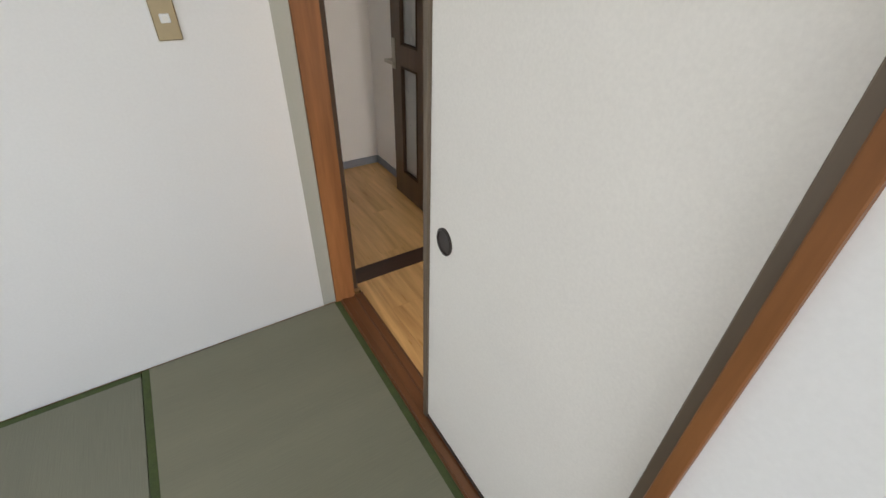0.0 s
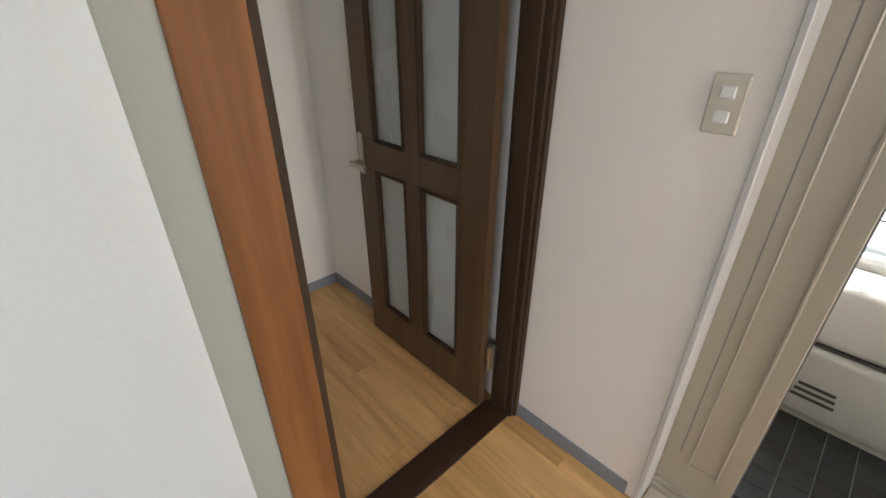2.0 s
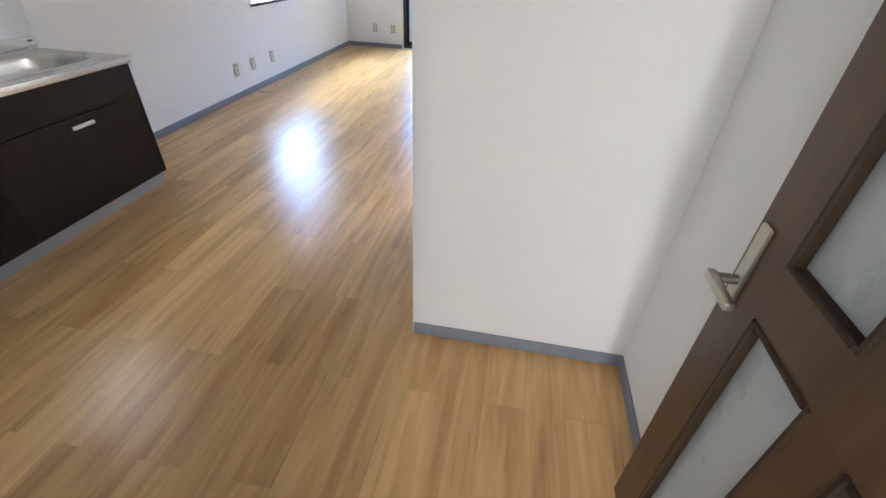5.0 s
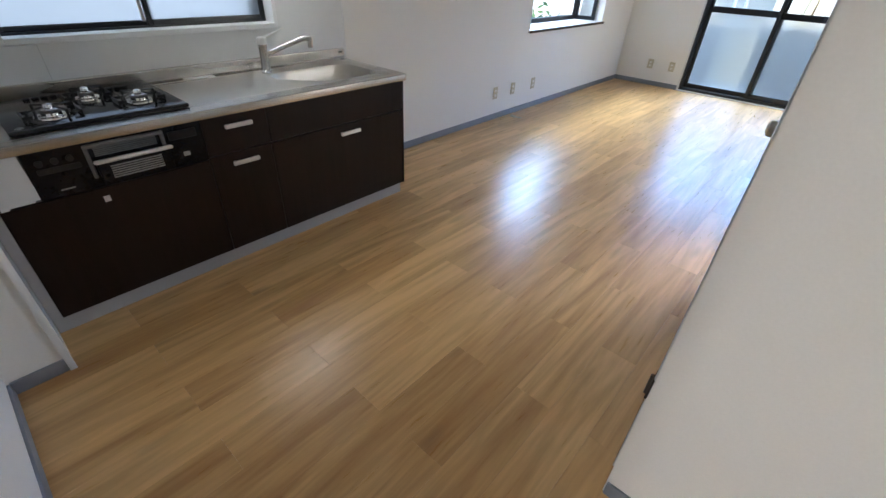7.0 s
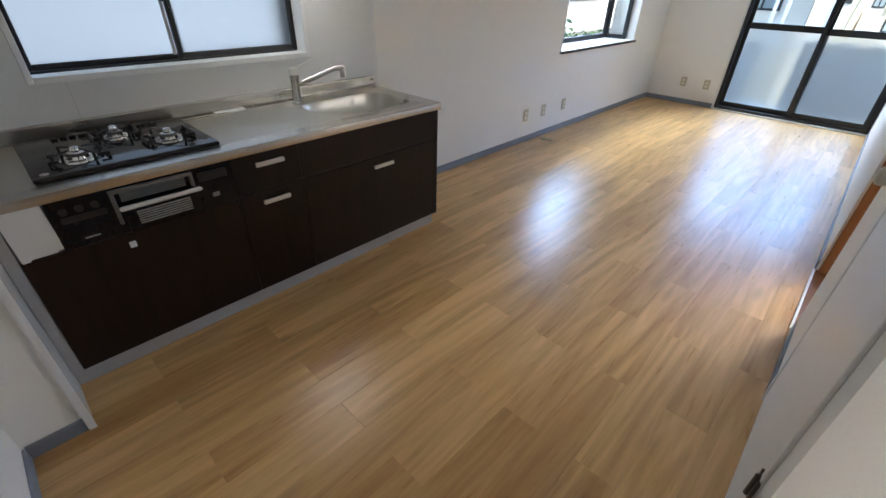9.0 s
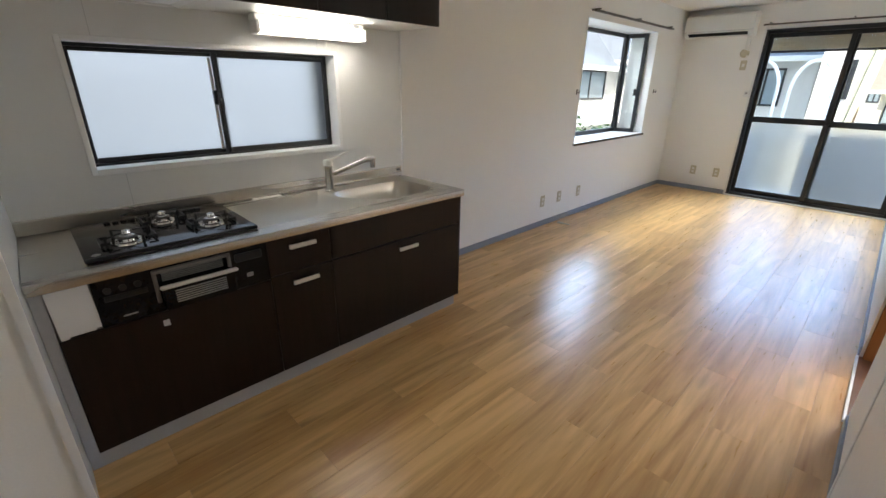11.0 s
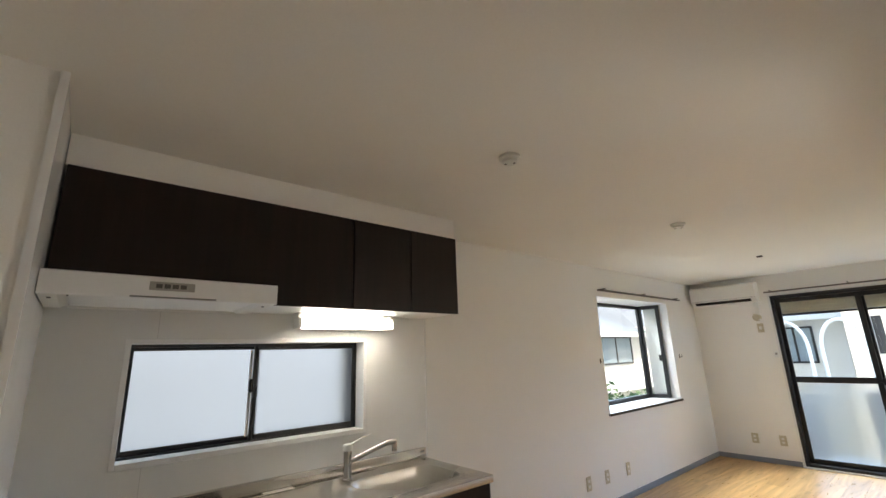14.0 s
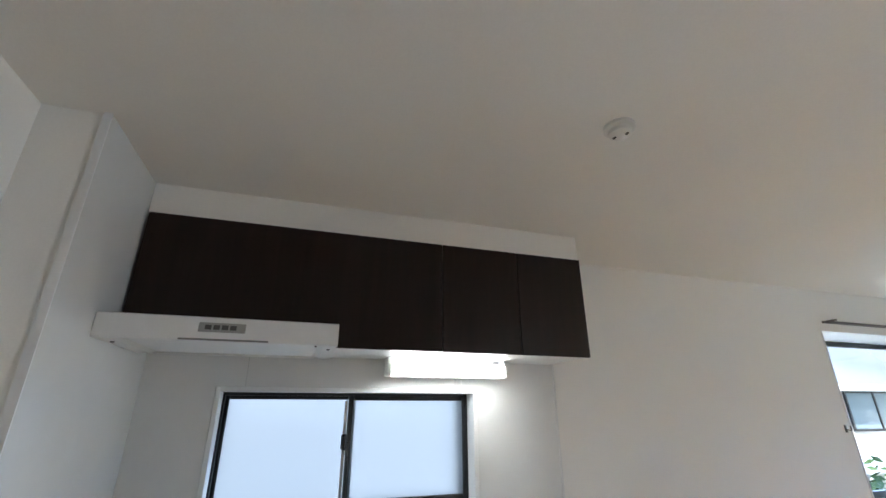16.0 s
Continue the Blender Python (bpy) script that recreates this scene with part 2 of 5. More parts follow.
DTILE = surface("dark_bath_tile", (0.055, 0.055, 0.055), 0.25, vary=0.15, random=0.2)
GROUT = surface("tile_grout", (0.20, 0.20, 0.19), 0.8)
VIN_A = surface("vinyl_tile_cream", (0.55, 0.50, 0.42), 0.4, vary=0.08)
VIN_B = surface("vinyl_tile_grey", (0.20, 0.195, 0.19), 0.4, vary=0.08)
VIN_C = surface("vinyl_tile_brown", (0.33, 0.27, 0.20), 0.4, vary=0.08)
CONC = surface("balcony_wall_render", (0.50, 0.505, 0.50), 0.8, vary=0.06, grain=60, bump=0.4)
STUCCO = surface("white_house_render", (0.66, 0.65, 0.63), 0.8, vary=0.05, grain=30, bump=0.4)
STUCCO2 = surface("cream_house_render", (0.70, 0.66, 0.58), 0.8, vary=0.05, grain=30, bump=0.4)
ROOF = surface("slate_grey_roof", (0.22, 0.245, 0.28), 0.55, vary=0.12, grain=12, bump=0.3)
ROOF2 = surface("terracotta_roof", (0.34, 0.26, 0.22), 0.6, vary=0.15, grain=12, bump=0.3)
HOUSEGLASS = surface("dark_house_window", (0.26, 0.32, 0.36), 0.12, vary=0.1)
GROUND = surface("pale_concrete_ground", (0.40, 0.43, 0.34), 0.9, vary=0.2, big=0.4, grain=8)
LEAF = surface("shrub_leaf", (0.06, 0.11, 0.03), 0.6, vary=0.35, big=3, grain=14)
BARK = surface("bark", (0.10, 0.07, 0.045), 0.9, vary=0.3, grain=30, bump=0.6)
CANVAS = surface("beige_canvas", (0.58, 0.52, 0.36), 0.85, vary=0.08, grain=60, bump=0.3)
GREYBTN = surface("grey_switch_strip", (0.36, 0.35, 0.33), 0.4)
DARKBTN = surface("dark_button", (0.09, 0.085, 0.08), 0.4)

m, n, l, b = nodes_of("fluorescent_tube_cover")
b.inputs["Base Color"].default_value = (0.9, 0.9, 0.88, 1)
b.inputs["Emission Color"].default_value = (1.0, 0.97, 0.90, 1)
b.inputs["Emission Strength"].default_value = 6.5
GLOWTUBE = m


# ---- mesh helpers ----
def box(bm, x0, x1, y0, y1, z0, z1, bevel=0.0, seg=1):
    made = bmesh.ops.create_cube(bm, size=1.0, matrix=Matrix.Translation(((x0 + x1) / 2, (y0 + y1) / 2, (z0 + z1) / 2)) @ Matrix.Diagonal((x1 - x0, y1 - y0, z1 - z0, 1)))
    if bevel:
        edges = list({e for v in made["verts"] for e in v.link_edges})
        bmesh.ops.bevel(bm, geom=edges, offset=bevel, segments=seg, affect="EDGES", profile=0.6)
    return bm


def boxes(*rows, bevel=0.0):
    bm = bmesh.new()
    for r in rows:
        box(bm, *r, bevel=bevel)
    return bm


def one(x0, x1, y0, y1, z0, z1, bevel=0.0, seg=1):
    return box(bmesh.new(), x0, x1, y0, y1, z0, z1, bevel, seg)


def rod(bm, a, b, r0, r1=None, n=14, cap=True):
    a, b = Vector(a), Vector(b)
    d = b - a
    m = Matrix.Translation((a + b) / 2) @ d.to_track_quat("Z", "Y").to_matrix().to_4x4()
    bmesh.ops.create_cone(bm, cap_ends=cap, segments=n, radius1=r0, radius2=r0 if r1 is None else r1, depth=d.length, matrix=m)
    return bm


def lathe(bm, centre, profile, axis=(0, 0, 1), n=24):
    """A turned solid: rings of (radius, height) along axis from centre."""
    q = Matrix.Translation(centre) @ Vector(axis).to_track_quat("Z", "Y").to_matrix().to_4x4()
    rings = []
    for r, h in profile:
        rings.append([bm.verts.new(q @ Vector((max(r, 1e-5) * math.cos(2 * math.pi * i / n), max(r, 1e-5) * math.sin(2 * math.pi * i / n), h))) for i in range(n)])
    for p, s in zip(rings, rings[1:]):
        for i in range(n):
            bm.faces.new((p[i], p[(i + 1) % n], s[(i + 1) % n], s[i]))
    bm.faces.new(rings[-1])
    bm.faces.new(rings[0][::-1])
    return bm


def prism(bm, points, axis, a, b):
    """A polygon in the plane across axis, drawn out from a to b."""
    def at(p, v):
        return {"x": (v, p[0], p[1]), "y": (p[0], v, p[1]), "z": (p[0], p[1], v)}[axis]
    lo, hi = [bm.verts.new(at(p, a)) for p in points], [bm.verts.new(at(p, b)) for p in points]
    k = len(points)
    bm.faces.new(lo[::-1])
    bm.faces.new(hi)
    for i in range(k):
        bm.faces.new((lo[i], lo[(i + 1) % k], hi[(i + 1) % k], hi[i]))
    bmesh.ops.recalc_face_normals(bm, faces=bm.faces)
    return bm


def mesh_of(name, bm, material, smooth=False):
    me = bpy.data.meshes.new(name)
    bmesh.ops.recalc_face_normals(bm, faces=bm.faces)
    bm.to_mesh(me)
    bm.free()
    me.materials.append(material)
    if smooth:
        me.polygons.foreach_set("use_smooth", [True] * len(me.polygons))
        me.set_sharp_from_angle(angle=radians(35))
    return me


def thing(name, label, category, base=(0, 0, 0), group="", kind=""):
    ob = new(name)
    ob.empty_display_size = 0.05
    ob.location = base
    return tagged(ob, label, category, group, kind)


def part(name, bm, material, parent, label="", smooth=False):
    ob = new(name, mesh_of(name, bm, material, smooth))
    ob.parent = parent
    up, off = parent, Vector((0, 0, 0))
    while up:
        off += up.location
        up = up.parent
    ob.location = -off if parent.type == "EMPTY" else (0, 0, 0)
    return tagged(ob, label)


def solid(name, bm, material, label, category, group="", kind="", smooth=False):
    return tagged(new(name, mesh_of(name, bm, material, smooth)), label, category, group, kind)


def structure(name, bm, material, label="", category="wall"):
    return solid(name, bm, material, label, category, kind="structure")


# ---- plan ----
XW, XE, XH, YN, YS, TOP = -2.30, 0.26, 1.135, 8.925, 1.735, 2.335
OUT = -2.62        # outer face of the west wall

# ---- floors ----
floor_base = structure("floor", one(-2.7, 1.3, 1.50, 9.1, -0.20, -0.006), GAP, "oak-look vinyl plank floor with thin joints", "floor")
hall_base = structure("hall_floor", one(0.372, 1.25, -1.9, 1.50, -0.20, -0.006), GAP, "oak-look vinyl plank hallway floor", "floor")
tatami_base = structure("tatami_floor", one(-2.40, 0.254, -2.2, 1.475, -0.20, -0.05), GAP, "floor bed under the tatami mats", "floor")
structure("bath_floor", one(1.25, 2.4, -0.9, 1.05, -0.25, -0.122), GROUT, "dark tiled bathroom floor with pale grout", "floor")
structure("closet_floor", one(0.42, 1.3, 3.02, 9.1, -0.2, -0.004), SILL, "plain brown floor of the next room", "floor")

# ---- walls of the living room ----
KW = (2.235, 3.442, 1.030, 1.546)      # kitchen window: y0 y1 z0 z1
BAY = (6.27, 8.00, 0.815, 2.02)       # bay window opening
structure("wall_west", boxes(
    (OUT, XW, 1.50, KW[0], 0, TOP), (OUT, XW, KW[0], KW[1], 0, KW[2]), (OUT, XW, KW[0], KW[1], KW[3], TOP),
    (OUT, XW, KW[1], BAY[0], 0, TOP), (OUT, XW, BAY[0], BAY[1], 0, BAY[2]), (OUT, XW, BAY[0], BAY[1], BAY[3], TOP),
    (OUT, XW, BAY[1], 9.10, 0, TOP)), WALL, "white textured wallpaper wall")
BD = (-1.366, 0.252, 0.018, 2.06)     # balcony door: x0 x1 z0 z1
structure("wall_north", boxes((XW, BD[0], YN, 9.10, 0, TOP), (BD[0], BD[1], YN, 9.10, BD[3], TOP), (BD[1], 1.3, YN, 9.10, 0, TOP),
                              (BD[0], BD[1], YN, 9.10, -0.2, 0.0)), WALL, "white textured wallpaper wall")
OPEN = (4.39, 5.10, 2.0)              # opening to the next room in the east wall
CLO = (3.03, 3.80, 2.0)               # closet door
structure("wall_east", boxes(
    (XE, 0.40, 2.90, CLO[0] - 0.03, 0, TOP), (XE, 0.40, CLO[0] - 0.03, CLO[1] + 0.03, CLO[2] + 0.03, TOP), (XE, 0.40, CLO[1] + 0.03, OPEN[0], 0, TOP),
    (XE, 0.40, OPEN[0], OPEN[1], OPEN[2], TOP), (XE, 0.40, OPEN[1], YN, 0, TOP)), WALL, "white textured wallpaper wall")
structure("wall_stub", one(0.40, XH, 2.90, 3.02, 0, TOP), WALL, "white wallpaper wall facing the doorway")
structure("wall_alcove", one(XH, 1.30, 1.62, 3.02, 0, TOP), WALL, "white wallpaper wall behind the open door")
structure("wall_south", boxes((-0.30, 0.3328, 1.56, 1.612, 0, TOP), (-1.47, -0.30, 1.56, YS, 0, TOP), (-2.30, -1.47, 1.56, 1.91, 0, TOP)), WALL, "white wallpaper wall with a shallow step")
# unseen walls; the gap in the north one is added for the fill lamp
structure("wall_next_room", boxes((1.16, 1.30, 3.02, 9.1, 0, TOP), (0.40, 0.48, 5.9, 6.0, 0, TOP), (1.10, 1.16, 5.9, 6.0, 0, TOP), (0.48, 1.10, 5.9, 6.0, 0, 0.7), (0.48, 1.10, 5.9, 6.0, 2.1, TOP)), HALLWALL, "plain wall of the next room")
structure("ceiling", one(-2.64, 1.3, 1.50, 9.12, TOP, TOP + 0.12), CEIL, "white textured ceiling paper", "ceiling")

# ---- walls of the hall, bathroom and tatami room ----
structure("wall_hall_east", boxes((XH, 1.235, 1.045, 1.50, 0, TOP), (XH, 1.235, 1.50, 1.62, 0, TOP)), HALLWALL, "warm white wallpaper wall with a light switch")
structure("wall_bath_front", boxes((1.262, 1.33, 1.062, 1.62, 0, TOP), (1.262, 1.33, 0.10, 1.062, 2.0, TOP), (1.235, 1.33, -1.9, 0.10, 0, TOP)), WHITE, "white painted wall round the bathroom door")
# unseen end wall, gap left for the added hall lamp
structure("wall_hall_south", boxes((0.36, 0.45, -2.0, -1.9, 0, TOP), (1.05, 1.33, -2.0, -1.9, 0, TOP), (0.45, 1.05, -2.0, -1.9, 1.98, TOP)), HALLWALL, "plain hallway end wall")
structure("wall_bath", boxes((1.33, 2.4, 0.93, 1.15, -0.2, TOP), (1.33, 2.4, -1.0, -0.9, -0.2, TOP),
                             (2.3, 2.4, -0.9, 0.93, -0.2, 0.56), (2.3, 2.4, -0.9, 0.93, 1.26, TOP), (2.3, 2.4, -0.9, 0.15, 0.56, 1.26), (2.3, 2.4, 0.885, 0.93, 0.56, 1.26)),
          ENAMEL, "pale glossy bathroom wall")
structure("wall_door_head", one(0.330, XH, 1.54, 1.70, 2.06, TOP), HALLWALL, "wall over the living room door")
structure("wall_tatami_north", one(-2.40, 0.174, 1.475, 1.56, 0, TOP), TATWALL, "smooth white plastered wall")
# same wall plane; the grey stands for shadow next to the post
structure("wall_tatami_edge", one(0.174, 0.235, 1.4765, 1.56, 0, TOP), SHADOW_STRIP, "narrow plaster strip beside the post, shadow put in as grey")
TW = (-1.85, -0.15, 0.45, 2.05)
# out of view; opening added for the west lamp
structure("wall_tatami_west", boxes((-2.50, -2.40, -2.3, -0.95, 0, TOP), (-2.50, -2.40, 0.65, 1.56, 0, TOP), (-2.50, -2.40, -0.95, 0.65, 0, 0.45), (-2.50, -2.40, -0.95, 0.65, 2.05, TOP)), TATWALL, "plain white wall")
structure("wall_tatami_south", boxes((-2.40, TW[0], -2.3, -2.2, 0, TOP), (TW[1], 0.36, -2.3, -2.2, 0, TOP), (TW[0], TW[1], -2.3, -2.2, 0, TW[2]), (TW[0], TW[1], -2.3, -2.2, TW[3], TOP)),
          TATWALL, "white wall round the tatami room window")
# unseen sun blocker added outside the tatami window
structure("eave", one(-2.6, 1.3, -3.9, -2.3, 2.15, 2.3), STUCCO, "unseen slab added to keep sun off the tatami window", "building")
structure("wall_fusuma", boxes((0.262, 0.372, -2.2, -0.044, 0, TOP), (0.262, 0.372, -0.044, 1.47, 1.90, TOP)), TATWALL, "white wall over and beside the sliding door")
structure("ceiling_tatami", one(-2.5, 0.372, -2.3, 1.56, TOP, TOP + 0.12), CEIL, "plain ceiling", "ceiling")
structure("ceiling_hall", one(0.372, 2.7, -2.0, 1.50, TOP, TOP + 0.12), CEIL, "plain ceiling", "ceiling")
# unseen mass, its height chosen so that its shadow covers the balcony
structure("roof_block", one(-2.7, 1.3, -2.4, 9.12, TOP + 0.13, 5.6), STUCCO, "unseen block added over the flat to shade the balcony", "building")
structure("lower_building", one(-2.62, 2.7, -2.3, 9.12, -2.9, -0.26), STUCCO, "storey below", "building")

# ---- kitchen wall panels ----
kitchen_panels = thing("kitchen_panel", "glossy white kitchen wall panels round the window", "wall panel", (XW, 1.942, 0.8), kind="structure")
for a, b, c, d in ((1.922, KW[0], 0.80, TOP), (KW[0], KW[1], 0.80, KW[2]), (KW[0], KW[1], KW[3], TOP), (KW[1], 3.925, 0.80, TOP)):
    part("panel", one(XW, XW + 0.006, a, b, c, d), PANEL, kitchen_panels)
structure("kitchen_side_panel", one(-2.294, -1.462, 1.91, 1.922, 0, TOP), PANEL, "glossy white side panel beside the stove", "wall panel")
structure("panel_trim", boxes((XW + 0.002, XW + 0.010, 3.925, 3.934, 0.80, TOP), (-1.462, -1.457, 1.902, 1.925, 0, TOP)), WHITE, "slim white panel edge trim", "trim")
structure("panel_seam", boxes((XW + 0.0062, XW + 0.0072, 2.335, 2.3375, 0.86, 1.005), (XW + 0.0062, XW + 0.0072, 2.335, 2.3375, 1.565, 1.70),
                              (XW + 0.0062, XW + 0.0072, 3.34, 3.3425, 1.565, 1.70)), SEAL, "thin grey joint between wall panels", "trim")


# ---- skirting boards ----
def skirting(name, rows):
    ob = thing(name, "grey vinyl skirting board along the wall", "skirting", kind="structure")
    for r in rows:
        part("board", one(*r, 0.0, 0.06, bevel=0.002), SKIRT, ob)


skirting("baseboard_living", [(XW, XW + 0.009, 3.94, YN), (XW + 0.009, BD[0] - 0.03, YN - 0.009, YN), (XE - 0.009, XE, OPEN[1] + 0.03, YN - 0.01),
                              (XE - 0.009, XE, CLO[1] + 0.04, OPEN[0] - 0.03)])
skirting("baseboard_alcove", [(XE + 0.004, XH - 0.009, 2.891, 2.90), (XH - 0.009, XH, 1.72, 2.90), (-1.461, -0.30, YS, YS + 0.009), (-0.30, 0.325, 1.612, 1.621), (-1.47, -1.461, YS + 0.009, 1.902)])
skirting("baseboard_hall", [(XH - 0.009, XH, 1.075, 1.535)])


# ---- windows ----
def sash(parent, axis, a0, a1, z0, z1, c, t, fw, material, pane_mat, bars=(), lower=None):
    """A framed pane in the plane axis=c: outer size a0..a1, z0..z1, frame width fw, thickness t."""
    def bx(p0, p1, q0, q1, tt=t, off=0.0):
        if axis == "x":
            return (c - tt / 2 + off, c + tt / 2 + off, p0, p1, q0, q1)
        return (p0, p1, c - tt / 2 + off, c + tt / 2 + off, q0, q1)
    s = part("sash", boxes(bx(a0, a0 + fw, z0, z1), bx(a1 - fw, a1, z0, z1), bx(a0 + fw, a1 - fw, z0, z0 + fw * 1.2), bx(a0 + fw, a1 - fw, z1 - fw, z1),
                           *[bx(a0 + fw, a1 - fw, q, r) for q, r in bars], bevel=0.003), material, parent)
    edges = [z0 + fw * 1.2] + [v for q in bars for v in q] + [z1 - fw]
    for i in range(0, len(edges), 2):
        mat = lower if (lower and i == 0) else pane_mat
        p = part("pane", one(*bx(a0 + fw - 0.004, a1 - fw + 0.004, edges[i] - 0.004, edges[i + 1] + 0.004, 0.005)), mat, s)
        p.visible_shadow = False
    return s


# kitchen window
win = thing("window_1", "black aluminium sliding kitchen window with frosted panes", "window", (XW - 0.06, 2.83, KW[2]), kind="structure")
y0, y1, z0, z1 = KW
part("window_frame", boxes((-2.53, -2.385, y0 + 0.002, y0 + 0.012, z0 + 0.002, z1 - 0.002), (-2.53, -2.385, y1 - 0.012, y1 - 0.002, z0 + 0.002, z1 - 0.002), (-2.53, -2.385, y0 + 0.012, y1 - 0.012, z0 + 0.002, z0 + 0.012),
                           (-2.53, -2.385, y0 + 0.012, y1 - 0.012, z1 - 0.018, z1 - 0.002), bevel=0.002), WINFRAME, win)
sash(win, "x", y0 + 0.010, 2.850, z0 + 0.012, z1 - 0.016, -2.430, 0.022, 0.018, WINFRAME, FROST)
sash(win, "x", 2.812, y1 - 0.008, z0 + 0.012, z1 - 0.016, -2.399, 0.022, 0.022, WINFRAME, FROST)
part("latch", boxes((-2.389, -2.368, 2.808, 2.832, 1.255, 1.320), (-2.384, -2.358, 2.786, 2.812, 1.285, 1.355), bevel=0.006), WINFRAME, win)
part("stile_cover", one(-2.418, -2.411, 2.796, 2.810, z0 + 0.03, z1 - 0.04), ALU, win, "bright aluminium sash edge")
part("window_casing", boxes((-2.384, XW + 0.012, y0 - 0.018, y0 + 0.004, z0 - 0.02, z1 + 0.018), (-2.384, XW + 0.012, y1 - 0.004, y1 + 0.018, z0 - 0.02, z1 + 0.018),
                            (-2.384, XW + 0.012, y0 + 0.004, y1 - 0.004, z1 - 0.004, z1 + 0.018), bevel=0.002), WHITE, win, "white painted casing")
part("window_sill", one(-2.384, XW + 0.014, y0 + 0.004, y1 - 0.004, z0 - 0.022, z0 + 0.004, bevel=0.002), WHITE, win, "white painted sill")

# bay window: a front pane parallel to the wall and a slanted pane at each side
bay = thing("window_2", "black-framed bay window with clear panes and a white reveal", "bay window", (XW, 7.1, BAY[2]), kind="structure")
FX = -2.66
part("window_sill", prism(bmesh.new(), [(XW + 0.02, BAY[0] - 0.02), (FX - 0.04, BAY[0] - 0.02), (FX - 0.04, 7.97), (-2.42, BAY[1] + 0.02), (XW + 0.02, BAY[1] + 0.02)], "z", BAY[2] - 0.02, BAY[2] + 0.004), KICK, bay, "grey glossy sill board")
part("sill_edge", one(XW + 0.018, XW + 0.026, BAY[0] - 0.02, BAY[1] + 0.02, BAY[2] - 0.022, BAY[2] + 0.003, bevel=0.002), JAMBWOOD, bay, "dark brown sill edge")
part("window_head", prism(bmesh.new(), [(XW - 0.004, BAY[0] + 0.002), (FX - 0.04, BAY[0] + 0.002), (FX - 0.04, 7.97), (-2.42, BAY[1] - 0.002), (XW - 0.004, BAY[1] - 0.002)], "z", BAY[3] - 0.005, BAY[3] + 0.10), WHITE, bay, "white boarded head")
part("reveal", boxes((-2.62, XW + 0.004, BAY[1] - 0.006, BAY[1] + 0.006, BAY[2] + 0.004, BAY[3] - 0.005), (-2.62, XW + 0.004, BAY[0] - 0.006, BAY[0] + 0.006, BAY[2] + 0.004, BAY[3] - 0.005)), WHITE, bay, "white side boards")
zb, zt = BAY[2] + 0.004, BAY[3] - 0.010
sash(bay, "x", BAY[0] - 0.02, 7.93, zb, zt, FX, 0.04, 0.04, WINFRAME, CLEAR)
fr = bmesh.new()
a, c = Vector((FX, 7.93, 0)), Vector((-2.40, BAY[1] - 0.012, 0))
u = (c - a).normalized()
nrm = Vector((u.y, -u.x, 0)) * 0.02
L = (c - a).length
for s0, s1, q0, q1 in ((0, 0.045, zb, zt), (L - 0.045, L, zb, zt), (0.045, L - 0.045, zb, zb + 0.045), (0.045, L - 0.045, zt - 0.045, zt)):
    p0, p1 = a + u * s0, a + u * s1
    prism(fr, [((p0 + nrm).x, (p0 + nrm).y), ((p1 + nrm).x, (p1 + nrm).y), ((p1 - nrm).x, (p1 - nrm).y), ((p0 - nrm).x, (p0 - nrm).y)], "z", q0, q1)
side = part("side_sash", fr, WINFRAME, bay)
gl = bmesh.new()
p0, p1, nn = a + u * 0.04, a + u * (L - 0.04), nrm * 0.12
prism(gl, [((p0 + nn).x, (p0 + nn).y), ((p1 + nn).x, (p1 + nn).y), ((p1 - nn).x, (p1 - nn).y), ((p0 - nn).x, (p0 - nn).y)], "z", zb + 0.04, zt - 0.04)
part("pane", gl, CLEAR, side).visible_shadow = False
part("sash_handle", boxes((-2.47, -2.44, 7.945, 7.965, 1.28, 1.36), bevel=0.003), WINFRAME, bay)


# balcony door
bd = thing("door_1", "black aluminium sliding balcony door, clear above and frosted below", "sliding door", (-0.55, YN, 0), kind="structure")
x0, x1, z0, z1 = BD
part("door_frame", boxes((x0, x0 + 0.032, YN - 0.012, 9.06, z0, z1), (x1 - 0.032, x1, YN - 0.012, 9.06, z0, z1), (x0 + 0.032, x1 - 0.032, YN - 0.012, 9.06, z0, z0 + 0.03),
                         (x0 + 0.032, x1 - 0.032, YN - 0.012, 9.06, z1 - 0.045, z1), bevel=0.003), WINFRAME, bd)
sash(bd, "y", x0 + 0.03, -0.49, z0 + 0.03, z1 - 0.045, YN + 0.085, 0.03, 0.045, WINFRAME, CLEAR, bars=((0.975, 1.045),), lower=FROST_LOW)
sash(bd, "y", -0.565, x1 - 0.03, z0 + 0.03, z1 - 0.045, YN + 0.04, 0.03, 0.05, WINFRAME, CLEAR, bars=((0.965, 1.035),), lower=FROST_LOW)
part("sash_lock", boxes((-0.545, -0.515, YN + 0.005, YN + 0.025, 0.92, 1.0), (x0 + 0.004, x0 + 0.02, YN - 0.03, YN - 0.012, 0.93, 0.99), bevel=0.003), WINFRAME, bd)
part("threshold", one(x0 - 0.02, x1, YN - 0.035, YN - 0.012, 0.0, 0.018, bevel=0.003), WHITE, bd, "pale threshold strip")
part("casing", boxes((x0 - 0.022, x0, YN - 0.014, YN, 0.018, z1 + 0.022), (x0, x1, YN - 0.014, YN, z1, z1 + 0.022), bevel=0.002), WHITE, bd, "white painted casing")

shutter = thing("roller_shutter", "beige rolled shutter slats under the box outside the balcony door", "shutter", (-0.55, 9.1, 1.82))
part("shutter_box", one(x0, x1, 9.13, 9.33, 2.0, 2.3, bevel=0.01), BEIGE, shutter)
